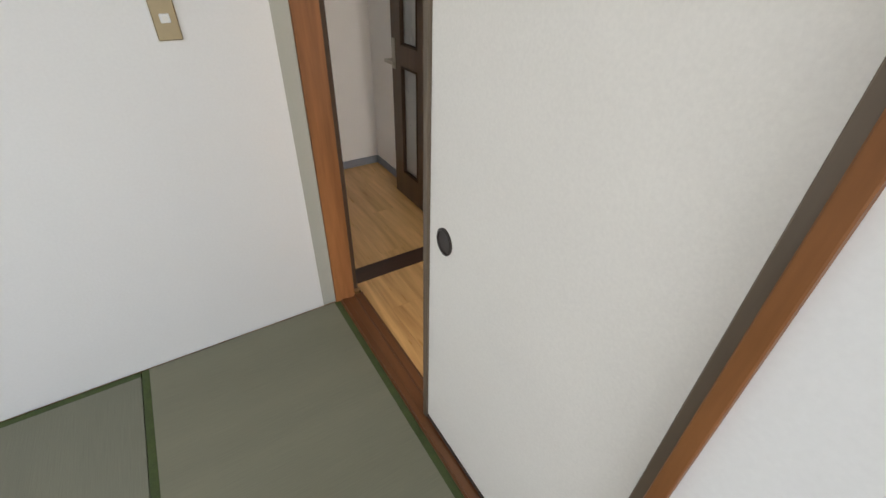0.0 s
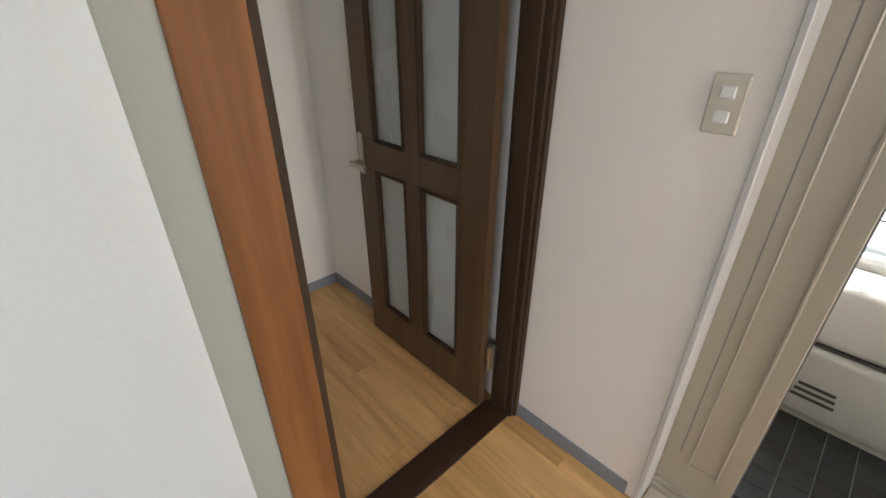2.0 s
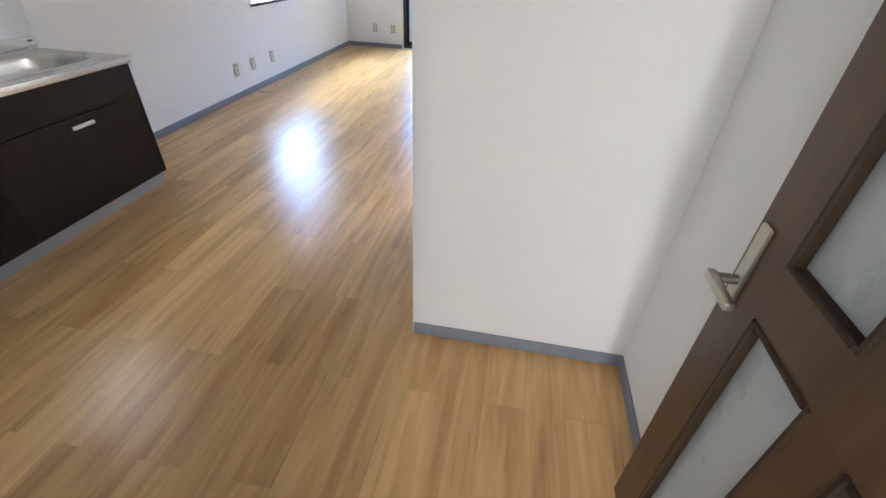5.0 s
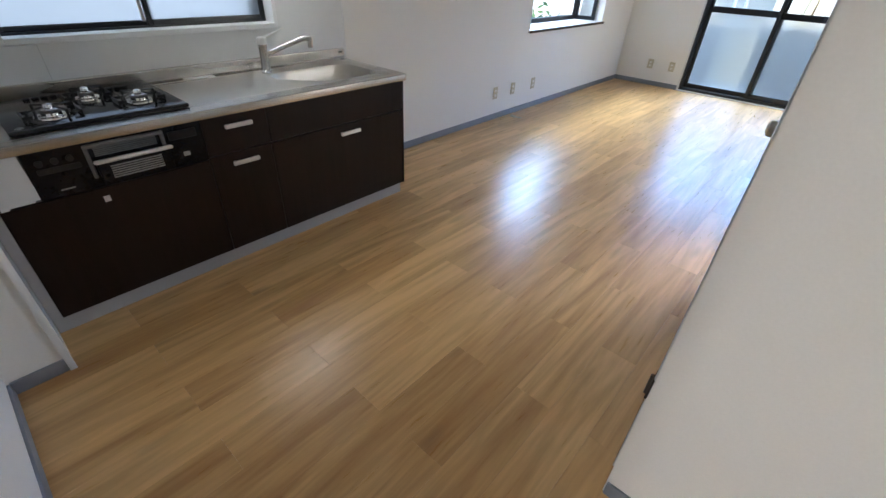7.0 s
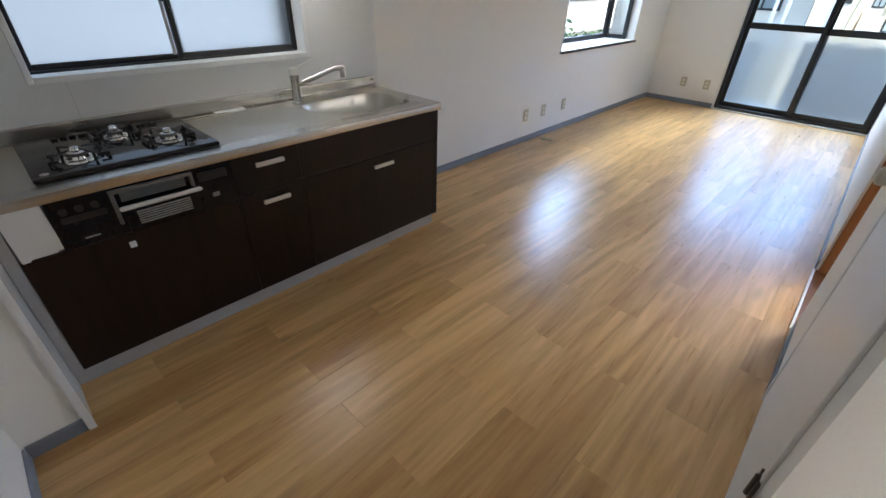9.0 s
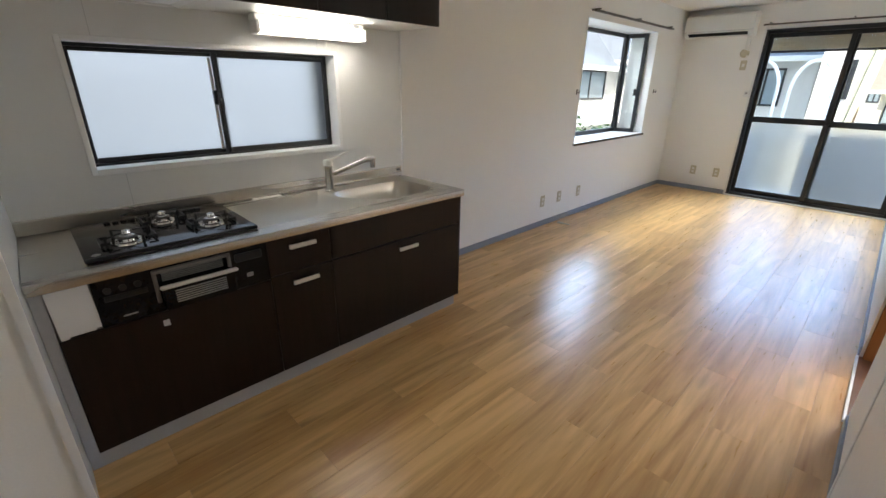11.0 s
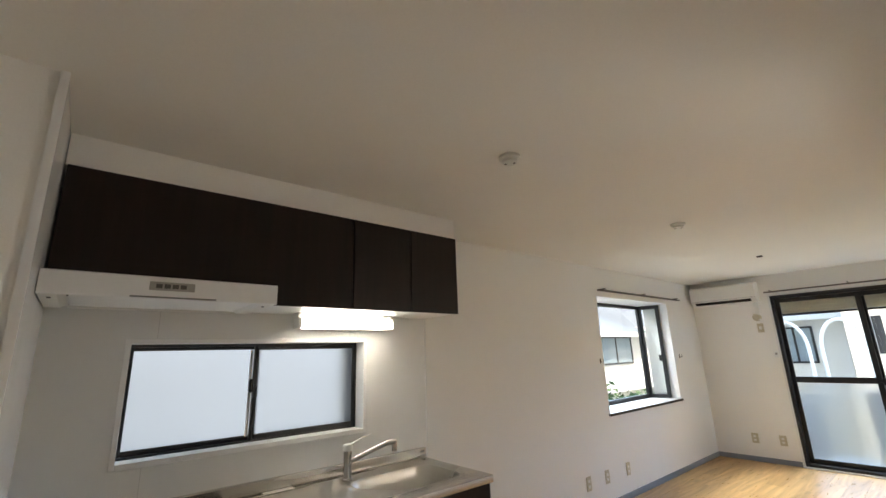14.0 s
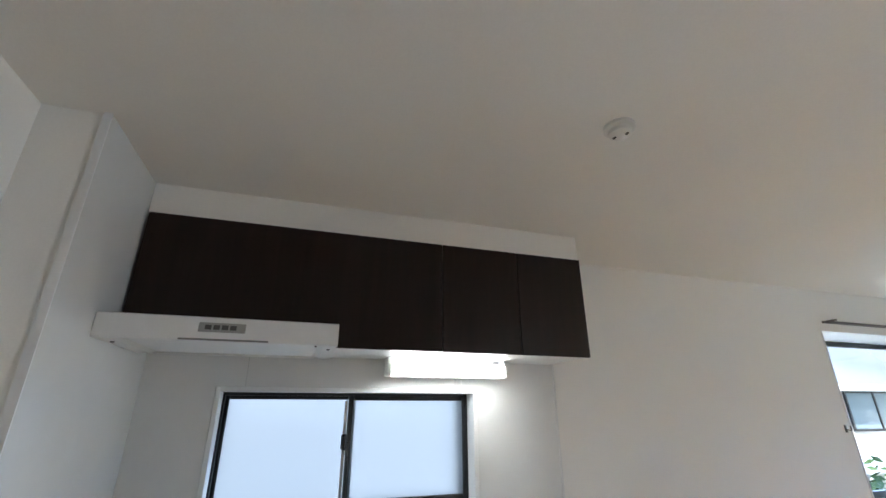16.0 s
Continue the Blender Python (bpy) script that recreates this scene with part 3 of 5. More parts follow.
for i in range(5):
    part("slat", one(x0 + 0.03, x1 - 0.03, 9.14, 9.155, 1.832 + i * 0.042, 1.8735 + i * 0.042, bevel=0.005), BEIGE, shutter)
part("bottom_bar", one(x0 + 0.03, x1 - 0.03, 9.135, 9.165, 1.805, 1.83, bevel=0.004), WINFRAME, shutter)


def curtain_rail(label, a, b, out):
    a, b, out = Vector(a), Vector(b), Vector(out)
    ob = thing("curtain_rail", label, "curtain rail", a)
    for k, h in ((0.05, 0.0), (0.085, -0.004)):
        part("track", rod(bmesh.new(), a + out * k + Vector((0, 0, h)), b + out * k + Vector((0, 0, h)), 0.009, n=10), RAIL, ob, smooth=True)
    for f in (0.04, 0.5, 0.96):
        p = a.lerp(b, f)
        q = p + out * 0.09
        part("bracket", boxes((min(p.x, q.x) - 0.006, max(p.x, q.x) + 0.006, min(p.y, q.y) - 0.006, max(p.y, q.y) + 0.006, p.z + 0.008, p.z + 0.02), bevel=0.002), RAIL, ob)
    return ob


curtain_rail("thin brown double curtain rail above the bay window", (XW, 6.24, 2.07), (XW, 8.24, 2.07), (1, 0, 0))
curtain_rail("long thin brown curtain rail above the balcony door", (-1.40, YN, 2.11), (0.24, YN, 2.11), (0, -1, 0))

# ---- air conditioner ----
ac = thing("air_conditioner", "white wall-mounted split air conditioner high in the corner", "air conditioner", (-1.88, YN, 2.05))
body = bmesh.new()
prism(body, [(YN, 2.0), (YN - 0.12, 2.0), (YN - 0.19, 2.045), (YN - 0.205, 2.17), (YN - 0.195, 2.235), (YN - 0.17, 2.255), (YN, 2.255)], "x", -2.25, -1.47)
part("body", body, OFFWHITE, ac, smooth=True)
part("louvre", prism(bmesh.new(), [(YN - 0.140, 2.012), (YN - 0.146, 2.007), (YN - 0.190, 2.036), (YN - 0.184, 2.041)], "x", -2.20, -1.53), BLACKPANEL, ac, "dark air outlet flap")
part("front_seam", one(-2.248, -1.472, YN - 0.2085, YN - 0.204, 2.055, 2.058), RUBBER, ac)
part("pipe_cover", one(-1.555, -1.505, YN - 0.03, YN, 1.76, 2.0, bevel=0.006), OFFWHITE, ac, "cream pipe cover")
part("pipe_cap", lathe(bmesh.new(), (-1.545, YN, 1.80), [(0.05, 0), (0.05, 0.02), (0.035, 0.035)], (0, -1, 0)), CREAM, ac, smooth=True)


# ---- outlets, switches, ceiling fittings ----
def wall_plate(name, label, category, centre, normal, w, h, material, slots=2, group=""):
    """A bevelled plate on a wall, with socket holes or rocker buttons as parts."""
    c = Vector(centre)
    ob = thing(name, label, category, c, group)
    n = Vector(normal)
    t = Vector((abs(n.y), abs(n.x), 0))
    def slab(u0, u1, z0, z1, d0, d1):
        p, q = c + t * u0 + n * d0, c + t * u1 + n * d1
        return (min(p.x, q.x), max(p.x, q.x), min(p.y, q.y), max(p.y, q.y), c.z + z0, c.z + z1)
    part("plate", one(*slab(-w / 2, w / 2, -h / 2, h / 2, 0, 0.008), bevel=0.003), material, ob)
    return ob, slab


for y in (5.772, 6.09, 6.494):
    ob, slab = wall_plate("wall_outlet", "cream double wall socket above the skirting", "outlet", (XW, y, 0.27), (1, 0, 0), 0.072, 0.118, CREAM, group="sockets of the long wall")
    for dz in (-0.022, 0.022):
        part("socket", one(*slab(-0.014, 0.014, dz - 0.012, dz + 0.012, 0.007, 0.011), bevel=0.002), OFFWHITE, ob)
for x in (-1.836, -1.54):
    ob, slab = wall_plate("wall_outlet", "cream wall socket beside the balcony door", "outlet", (x, YN, 0.28), (0, -1, 0), 0.075, 0.12, CREAM, group="sockets of the end wall")
    for dz in (-0.022, 0.022):
        part("socket", one(*slab(-0.014, 0.014, dz - 0.012, dz + 0.012, 0.007, 0.011), bevel=0.002), OFFWHITE, ob)
ob, slab = wall_plate("aircon_outlet", "cream socket plate under the air conditioner pipe", "outlet", (-1.53, YN, 1.66), (0, -1, 0), 0.07, 0.115, CREAM)
part("socket", one(*slab(-0.015, 0.015, -0.02, 0.02, 0.007, 0.011), bevel=0.002), OFFWHITE, ob)
ob, slab = wall_plate("window_bell", "small white plastic box on the wall beside the door", "alarm box", (-1.42, YN, 1.32), (0, -1, 0), 0.05, 0.075, WHITE)
part("button", one(*slab(-0.012, 0.012, -0.005, 0.02, 0.007, 0.012), bevel=0.002), GREYBTN, ob)
hook = thing("tieback_hook", "small dark curtain tieback hook on the wall", "hook", (XW, 8.16, 1.33))
part("hook_plate", one(XW, XW + 0.006, 8.15, 8.17, 1.31, 1.36, bevel=0.002), RAIL, hook)
part("hook_arm", rod(rod(bmesh.new(), (XW, 8.16, 1.33), (XW + 0.035, 8.16, 1.325), 0.004), (XW + 0.035, 8.16, 1.325), (XW + 0.035, 8.16, 1.355), 0.004), RAIL, hook)
hook2 = copy_thing(hook, Matrix.Translation((XW, 6.21, 1.33)))

stub_cable = thing("floor_cable_stub", "short cream cable outlet lying on the floor by the skirting", "cable outlet", (-2.2, 6.02, 0))
part("cover", one(-2.235, -2.165, 5.995, 6.03, 0.0, 0.018, bevel=0.006), CREAM, stub_cable)
part("cable", rod(bmesh.new(), (-2.165, 6.012, 0.009), (-2.10, 6.03, 0.009), 0.006), CREAM, stub_cable)

for x, y in ((-1.035, 3.483), (-1.032, 5.345)):
    rose = thing("ceiling_rose", "round cream ceiling light socket without a lamp", "ceiling socket", (x, y, TOP), "ceiling sockets")
    part("base", lathe(bmesh.new(), (x, y, TOP), [(0.05, 0), (0.05, 0.012), (0.036, 0.016), (0.036, 0.03), (0.030, 0.034)], (0, 0, -1)), OFFWHITE, rose, smooth=True)
    for k in range(2):
        ang = 0.6 + k * math.pi
        part("contact_slot", one(x + 0.02 * math.cos(ang) - 0.006, x + 0.02 * math.cos(ang) + 0.006, y + 0.02 * math.sin(ang) - 0.004, y + 0.02 * math.sin(ang) + 0.004, TOP - 0.0365, TOP - 0.034), DARKBTN, rose)
plug = thing("ceiling_bracket", "small dark metal bracket on the ceiling", "bracket", (-1.02, 7.32, TOP))
part("bracket_plate", one(-1.045, -0.995, 7.305, 7.335, TOP - 0.015, TOP, bevel=0.003), RAIL, plug)

ob, slab = wall_plate("hall_switch", "cream plastic wall switch plate with two rockers", "light switch", (XH, 1.124, 1.25), (-1, 0, 0), 0.068, 0.118, SWITCHPLATE)
for dz in (-0.024, 0.024):
    part("rocker", one(*slab(-0.014, 0.014, dz - 0.012, dz + 0.012, 0.007, 0.012), bevel=0.002), WHITE, ob)
ob, slab = wall_plate("tatami_switch", "bronze-coloured wall switch plate with one white button", "light switch", (-0.122, 1.475, 1.25), (0, -1, 0), 0.064, 0.116, GOLD)
part("plate_edge", boxes(slab(-0.036, -0.0325, -0.061, 0.061, 0, 0.005), slab(0.0325, 0.036, -0.061, 0.061, 0, 0.005), slab(-0.0325, 0.0325, 0.0585, 0.062, 0, 0.005), slab(-0.0325, 0.0325, -0.062, -0.0585, 0, 0.005)), OFFWHITE, ob)
rk = part("rocker", one(*slab(-0.013, 0.013, -0.012, 0.012, 0.007, 0.012), bevel=0.002), WHITE, ob)
part("button_lamp", one(*slab(-0.007, 0.007, -0.006, 0.006, 0.012, 0.0135), bevel=0.001), OFFWHITE, rk)

# ---- kitchen ----
CF = -1.69          # cabinet door faces
G = 0.003


def bar_handle(parent, y0, y1, z):
    h = part("handle", one(CF + 0.018, CF + 0.030, y0, y1, z - 0.010, z + 0.010, bevel=0.003), ALU, parent, "flat aluminium bar handle")
    for f in (y0 + 0.008, y1 - 0.020):
        part("handle_foot", one(CF, CF + 0.020, f, f + 0.012, z - 0.006, z + 0.006), DARKBTN, h)


def front(parent, name, y0, y1, z0, z1):
    return part(name, one(CF - 0.018, CF, y0 + G / 2, y1 - G / 2, z0 + G / 2, z1 - G / 2, bevel=0.0015), CAB, parent)


KZ = 0.082
rng = thing("range_cabinet", "dark brown base cabinet under the gas hob", "kitchen cabinet", (-2.0, 2.3, 0), "kitchen base units")
part("body", one(XW + 0.01, CF - 0.019, 1.944, 2.683, KZ, 0.76), CARCASS, rng)
part("filler_strip", one(CF - 0.03, CF - 0.004, 1.924, 1.958, KZ, 0.762), KICK, rng, "grey filler strip")
front(rng, "door", 1.958, 2.683, KZ, 0.575)
wp = part("cover_panel", prism(bmesh.new(), [(1.960, 0.757), (2.074, 0.757), (2.082, 0.588), (2.066, 0.588), (2.062, 0.582), (1.992, 0.582), (1.988, 0.575), (1.966, 0.575)], "x", CF - 0.012, CF), WHITE, rng, "white cover panel beside the grill")
part("door_tag", one(CF, CF + 0.004, 2.256, 2.278, 0.515, 0.540, bevel=0.001), WHITE, rng, "small white square tag")

grill = thing("gas_grill", "black built-in fish grill with a steel handle, drawer ajar", "grill", (CF, 2.38, 0.58))
part("control_panel", one(CF - 0.10, CF + 0.004, 2.080, 2.683, 0.580, 0.757, bevel=0.003), BLACKPANEL, grill)
ga, gb = 2.255, 2.53
part("grill_frame", boxes((CF + 0.004, CF + 0.016, ga, gb, 0.735, 0.75), (CF + 0.004, CF + 0.016, ga, ga + 0.014, 0.62, 0.735), (CF + 0.004, CF + 0.016, gb - 0.014, gb, 0.62, 0.735), bevel=0.003), CARCASS, grill, "grey metal grill surround")
gd = part("grill_drawer", one(CF + 0.004, CF + 0.055, ga + 0.018, gb - 0.002, 0.598, 0.692, bevel=0.004), BLACKPANEL, grill)
part("drawer_handle", one(CF + 0.058, CF + 0.078, ga + 0.008, gb + 0.006, 0.690, 0.704, bevel=0.005), ALU, gd, "polished steel pull bar")
for i in range(6):
    part("vent_slot", one(CF + 0.054, CF + 0.058, ga + 0.055, gb - 0.04, 0.622 + i * 0.009, 0.6265 + i * 0.009), GREYBTN, gd)
for i in range(5):
    part("oven_slat", one(CF + 0.004, CF + 0.010, ga + 0.03, gb - 0.03, 0.700 + i * 0.007, 0.7035 + i * 0.007), RUBBER, grill)
for y in (2.12, 2.165, 2.21):
    part("knob", lathe(bmesh.new(), (CF + 0.004, y, 0.715), [(0.012, 0), (0.012, 0.006), (0.010, 0.008)], (1, 0, 0), 16), BLACKIRON, grill, smooth=True)
part("push_bar", one(CF + 0.004, CF + 0.014, 2.105, 2.235, 0.675, 0.695, bevel=0.003), BLACKIRON, grill)
part("push_bar", one(CF + 0.004, CF + 0.016, 2.545, 2.655, 0.70, 0.735, bevel=0.003), BLACKIRON, grill)
part("display", one(CF + 0.004, CF + 0.0055, 2.585, 2.612, 0.622, 0.640), GREYBTN, grill, "small grey display")
part("marking", one(CF + 0.004, CF + 0.0055, 2.145, 2.19, 0.603, 0.608), GREYBTN, grill)

drw = thing("drawer_cabinet", "narrow dark brown base cabinet with a drawer over a door", "kitchen cabinet", (-2.0, 2.84, 0), "kitchen base units")
part("body", one(XW + 0.01, CF - 0.019, 2.685, 2.988, KZ, 0.76), CARCASS, drw)
bar_handle(front(drw, "drawer", 2.683, 2.99, 0.585, 0.757), 2.775, 2.905, 0.712)
bar_handle(front(drw, "door", 2.683, 2.99, KZ, 0.583), 2.775, 2.905, 0.537)

snk = thing("sink_cabinet", "wide dark brown base cabinet under the sink", "kitchen cabinet", (-2.0, 3.44, 0), "kitchen base units")
part("body", boxes((XW + 0.01, CF - 0.019, 2.99, 3.885, KZ, 0.60), (CF - 0.035, CF - 0.019, 2.99, 3.885, 0.60, 0.76)), CARCASS, snk)
front(snk, "front_panel", 2.99, 3.885, 0.585, 0.757)
part("side_panel", one(XW + 0.01, CF, 3.885, 3.897, KZ, 0.76), CAB, snk)
bar_handle(front(snk, "door", 2.99, 3.885, KZ, 0.581), 3.395, 3.53, 0.537)
kick = solid("kickboard", one(-1.735, -1.717, 1.924, 3.885, 0.0, KZ - 0.002, bevel=0.002), KICK, "light grey kickboard under the kitchen cabinets", "kickboard")

# worktop with a sink
top = thing("worktop", "brushed stainless steel worktop with a pressed rounded sink", "worktop", (-2.0, 2.9, 0.80))
WY0, WY1, WX0, WX1, WZ = 1.924, 3.90, XW + 0.008, -1.664, 0.80
HY0, HY1, HX0, HX1 = 3.235, 3.865, -2.215, -1.775


def sink_loop(inset, z, n=48):
    cy, cx, ry, rx = (HY0 + HY1) / 2, (HX0 + HX1) / 2, (HY1 - HY0) / 2 - inset, (HX1 - HX0) / 2 - inset
    out = []
    for i in range(n):
        a = 2 * math.pi * i / n
        e = 0.45
        s, c = math.sin(a), math.cos(a)
        y = cy + ry * math.copysign(abs(s) ** e, s)
        x = cx + rx * math.copysign(abs(c) ** e, c)
        # the end towards the draining side is cut back at the front
        y += max(0.0, (cy - y) / ry) * max(0.0, (x - cx) / rx) * 0.16
        out.append((x, y, z))
    return out


bm = bmesh.new()
SY = HY0 - 0.03
rim = [bm.verts.new(p) for p in sink_loop(0, WZ)]
ccx, ccy = (WX0 + WX1) / 2, (SY + WY1) / 2
border = []
for v in rim:
    dx, dy = (v.co.x - ccx) / ((WX1 - WX0) / 2), (v.co.y - ccy) / ((WY1 - SY) / 2)
    k = max(abs(dx), abs(dy))
    dx, dy = dx / k, dy / k
    dx, dy = (math.copysign(1, dx) if abs(dx) > 0.93 else dx), (math.copysign(1, dy) if abs(dy) > 0.93 else dy)
    border.append(bm.verts.new((ccx + dx * (WX1 - WX0) / 2, ccy + dy * (WY1 - SY) / 2, WZ)))
for i in range(len(rim)):
    q = (i + 1) % len(rim)
    bm.faces.new((rim[i], rim[q], border[q], border[i]))
bm.faces.new([bm.verts.new(p) for p in ((WX0, WY0, WZ), (WX1, WY0, WZ), (WX1, SY, WZ), (WX0, SY, WZ))])
rings = [rim] + [[bm.verts.new(p) for p in sink_loop(i, z)] for i, z in ((0.006, WZ - 0.004), (0.014, WZ - 0.008), (0.028, WZ - 0.012), (0.036, WZ - 0.03), (0.05, WZ - 0.15), (0.075, WZ - 0.172), (0.14, WZ - 0.178))]
for p, q in zip(rings, rings[1:]):
    for i in range(len(p)):
        bm.faces.new((p[i], p[(i + 1) % len(p)], q[(i + 1) % len(p)], q[i]))
bm.faces.new(rings[-1])
part("sink_top", bm, STEEL, top, smooth=True)
part("front_edge", one(WX1 - 0.02, WX1 + 0.002, WY0, WY1, 0.762, 0.7995, bevel=0.006, seg=3), STEEL, top, smooth=True)
part("end_edge", one(WX0, WX1 - 0.02, WY1 - 0.012, WY1 + 0.001, 0.762, 0.7992, bevel=0.003), STEEL, top)
part("upstand", one(WX0, WX0 + 0.022, WY0, WY1 + 0.001, 0.801, 0.862, bevel=0.006, seg=2), STEEL, top)
part("maker_plate", one(WX0 + 0.022, WX0 + 0.0235, 3.855, 3.885, 0.835, 0.846), DARKBTN, top, "small dark plate")
part("drain", lathe(bmesh.new(), (-1.98, 3.55, WZ - 0.177), [(0.06, 0), (0.06, 0.004), (0.045, 0.006), (0.03, 0.004)]), CHROME, top, smooth=True)
part("corner_drain", lathe(bmesh.new(), (-2.235, 3.86, WZ), [(0.022, 0), (0.022, 0.003), (0.012, 0.005)]), CHROME, top, smooth=True)
tray = solid("soap_tray", one(-2.265, -2.222, 2.855, 3.01, WZ + 0.001, WZ + 0.006, bevel=0.002), OFFWHITE, "thin pale plastic strip lying on the worktop", "tray")

tap = thing("kitchen_tap", "chrome single-lever kitchen tap with a long swivel spout", "tap", (-2.165, 3.275, WZ))
tx, ty = -2.165, 3.275
part("base", lathe(bmesh.new(), (tx, ty, WZ), [(0.030, 0), (0.030, 0.008), (0.024, 0.014), (0.023, 0.125), (0.026, 0.13), (0.026, 0.15)]), CHROME, tap, smooth=True)
part("cap", lathe(bmesh.new(), (tx, ty, WZ + 0.15), [(0.027, 0), (0.027, 0.022), (0.022, 0.032), (0.010, 0.036)]), OFFWHITE, tap, "pale cartridge cap", smooth=True)
part("lever", rod(bmesh.new(), (tx + 0.005, ty + 0.01, WZ + 0.178), (tx + 0.03, ty + 0.125, WZ + 0.225), 0.006, 0.004), OFFWHITE, tap, smooth=True)
sp = bmesh.new()
rod(sp, (tx, ty + 0.015, WZ + 0.095), (tx + 0.075, ty + 0.215, WZ + 0.172), 0.015, 0.014, 18)
rod(sp, (tx + 0.072, ty + 0.207, WZ + 0.169), (tx + 0.088, ty + 0.25, WZ + 0.172), 0.015, 0.017, 18)
part("spout", sp, CHROME, tap, smooth=True)
part("aerator", lathe(bmesh.new(), (tx + 0.088, ty + 0.25, WZ + 0.122), [(0.014, 0), (0.0155, 0.01), (0.017, 0.055), (0.010, 0.062)]), CHROME, tap, smooth=True)

# gas hob
hob = thing("gas_hob", "black glass three-burner gas hob set in the worktop", "gas hob", (-1.98, 2.39, WZ))
part("glass_top", one(-2.235, -1.752, 2.088, 2.685, WZ + 0.001, WZ + 0.016, bevel=0.006, seg=2), BLACKGLASS, hob, smooth=True)
part("front_trim", one(-1.765, -1.750, 2.09, 2.683, WZ + 0.002, WZ + 0.0175, bevel=0.003), BLACKIRON, hob)
part("knob_mark", lathe(bmesh.new(), (-1.79, 2.125, WZ + 0.016), [(0.014, 0), (0.010, 0.002)]), GREYBTN, hob)
part("exhaust_vent", boxes(*[(-2.222, -2.20, 2.2 + k * 0.03, 2.222 + k * 0.03, WZ + 0.016, WZ + 0.020) for k in range(13)]), BLACKIRON, hob)
for bx, by, br in ((-1.885, 2.238, 0.033), (-2.085, 2.40, 0.026), (-1.915, 2.548, 0.032)):
    z = WZ + 0.016
    bu = part("burner", lathe(bmesh.new(), (bx, by, z), [(br + 0.008, 0), (br + 0.008, 0.004), (br + 0.002, 0.006), (br, 0.010), (br, 0.022), (br - 0.010, 0.030), (br - 0.022, 0.033), (0.016, 0.034), (0.014, 0.045), (0.006, 0.048)], n=28), CHROME, hob, "bright metal burner head", smooth=True)
    part("burner_cap", lathe(bmesh.new(), (bx, by, z + 0.018), [(br + 0.002, 0), (br + 0.003, 0.005), (br - 0.004, 0.009)], n=28), DARKBTN, bu, smooth=True)
    part("drip_ring", lathe(bmesh.new(), (bx, by, z), [(br + 0.026, 0), (br + 0.024, 0.004), (br + 0.010, 0.003)], n=28), CHROME, hob, smooth=True)
    c, R = Vector((bx, by, z)), br + 0.050
    for k in range(4):
        d = Vector((math.cos(k * math.pi / 2 + 0.5), math.sin(k * math.pi / 2 + 0.5), 0))
        arm = bmesh.new()
        rod(arm, c + d * R, c + d * R + Vector((0, 0, 0.034)), 0.005, n=6)
        rod(arm, c + d * (R + 0.003) + Vector((0, 0, 0.034)), c + d * 0.026 + Vector((0, 0, 0.040)), 0.0032, n=6)
        part("trivet_arm", arm, BLACKIRON, hob)
    for side in (-1, 1):
        y0, y1 = sorted((by + side * (br + 0.026), by + side * (br + 0.058)))
        part("trivet_bracket", boxes((bx - 0.046, bx + 0.046, y0 if side < 0 else y1 - 0.008, y0 + 0.008 if side < 0 else y1, z + 0.001, z + 0.022),
                                     (bx - 0.046, bx - 0.038, y0, y1, z + 0.010, z + 0.022), (bx + 0.038, bx + 0.046, y0, y1, z + 0.010, z + 0.022), bevel=0.002), BLACKIRON, hob)

# wall cabinets
UF = -1.90
for name, label, a, b, z0 in (("hood_cabinet", "dark brown wall cabinet over the range hood", 1.930, 3.148, 1.70), ("wall_cabinet", "dark brown kitchen wall cabinet", 3.15, 3.535, 1.70),
                              ("wall_cabinet", "dark brown kitchen wall cabinet at the end of the row", 3.537, 3.905, 1.70)):
    uc = thing(name, label, "wall cabinet", (-2.1, (a + b) / 2, 1.70), "kitchen wall units")
    part("body", one(XW + 0.008, UF - 0.019, a, b, z0 + 0.012, 2.197), CAB, uc)
    part("bottom_board", one(XW + 0.008, UF - 0.019, a + 0.001, b - 0.001, z0 + 0.002, z0 + 0.012), WHITE, uc, "white underside board")
    part("door", one(UF - 0.018, UF, a + 0.0015, b - 0.0015, z0, 2.20, bevel=0.0015), CAB, uc)

structure("cabinet_filler", one(XW + 0.008, UF - 0.012, 1.924, 3.904, 2.2005, TOP - 0.001, bevel=0.002), WALL, "cream filler panel between the wall cabinets and the ceiling", "filler panel")

hood = thing("range_hood", "shallow white range hood under the wall cabinets", "range hood", (-2.0, 2.34, 1.70))
HF, HB0, HA, HB, HZ0, HZ1 = -1.720, -2.165, 1.926, 2.688, 1.682, 1.764
shell = bmesh.new()
prism(shell, [(HF, HZ0 + 0.004), (HF, HZ1 - 0.004), (HF - 0.006, HZ1), (UF + 0.002, HZ1), (UF + 0.002, HZ1 - 0.012), (HF - 0.014, HZ1 - 0.012), (HF - 0.014, HZ0), (HF - 0.003, HZ0)], "y", HA, HB)
part("fascia", shell, WHITE, hood, "white enamelled front")
for y0, y1, lean in ((HA + 0.001, HA + 0.05, 0.02), (HB - 0.05, HB - 0.001, -0.02)):
    cheek = bmesh.new()
    inner0, inner1 = (y1, y1 + lean) if lean > 0 else (y0, y0 + lean)
    outer = y0 if lean > 0 else y1
    prism(cheek, [(outer, HZ0), (inner0, HZ0), (inner1, HZ0 + 0.016), (outer, HZ0 + 0.016)], "x", HB0, HF - 0.015)
    part("side_rim", cheek, OFFWHITE, hood)
part("back_rim", one(HB0, HB0 + 0.022, HA + 0.072, HB - 0.072, HZ0, HZ0 + 0.016, bevel=0.002), OFFWHITE, hood)
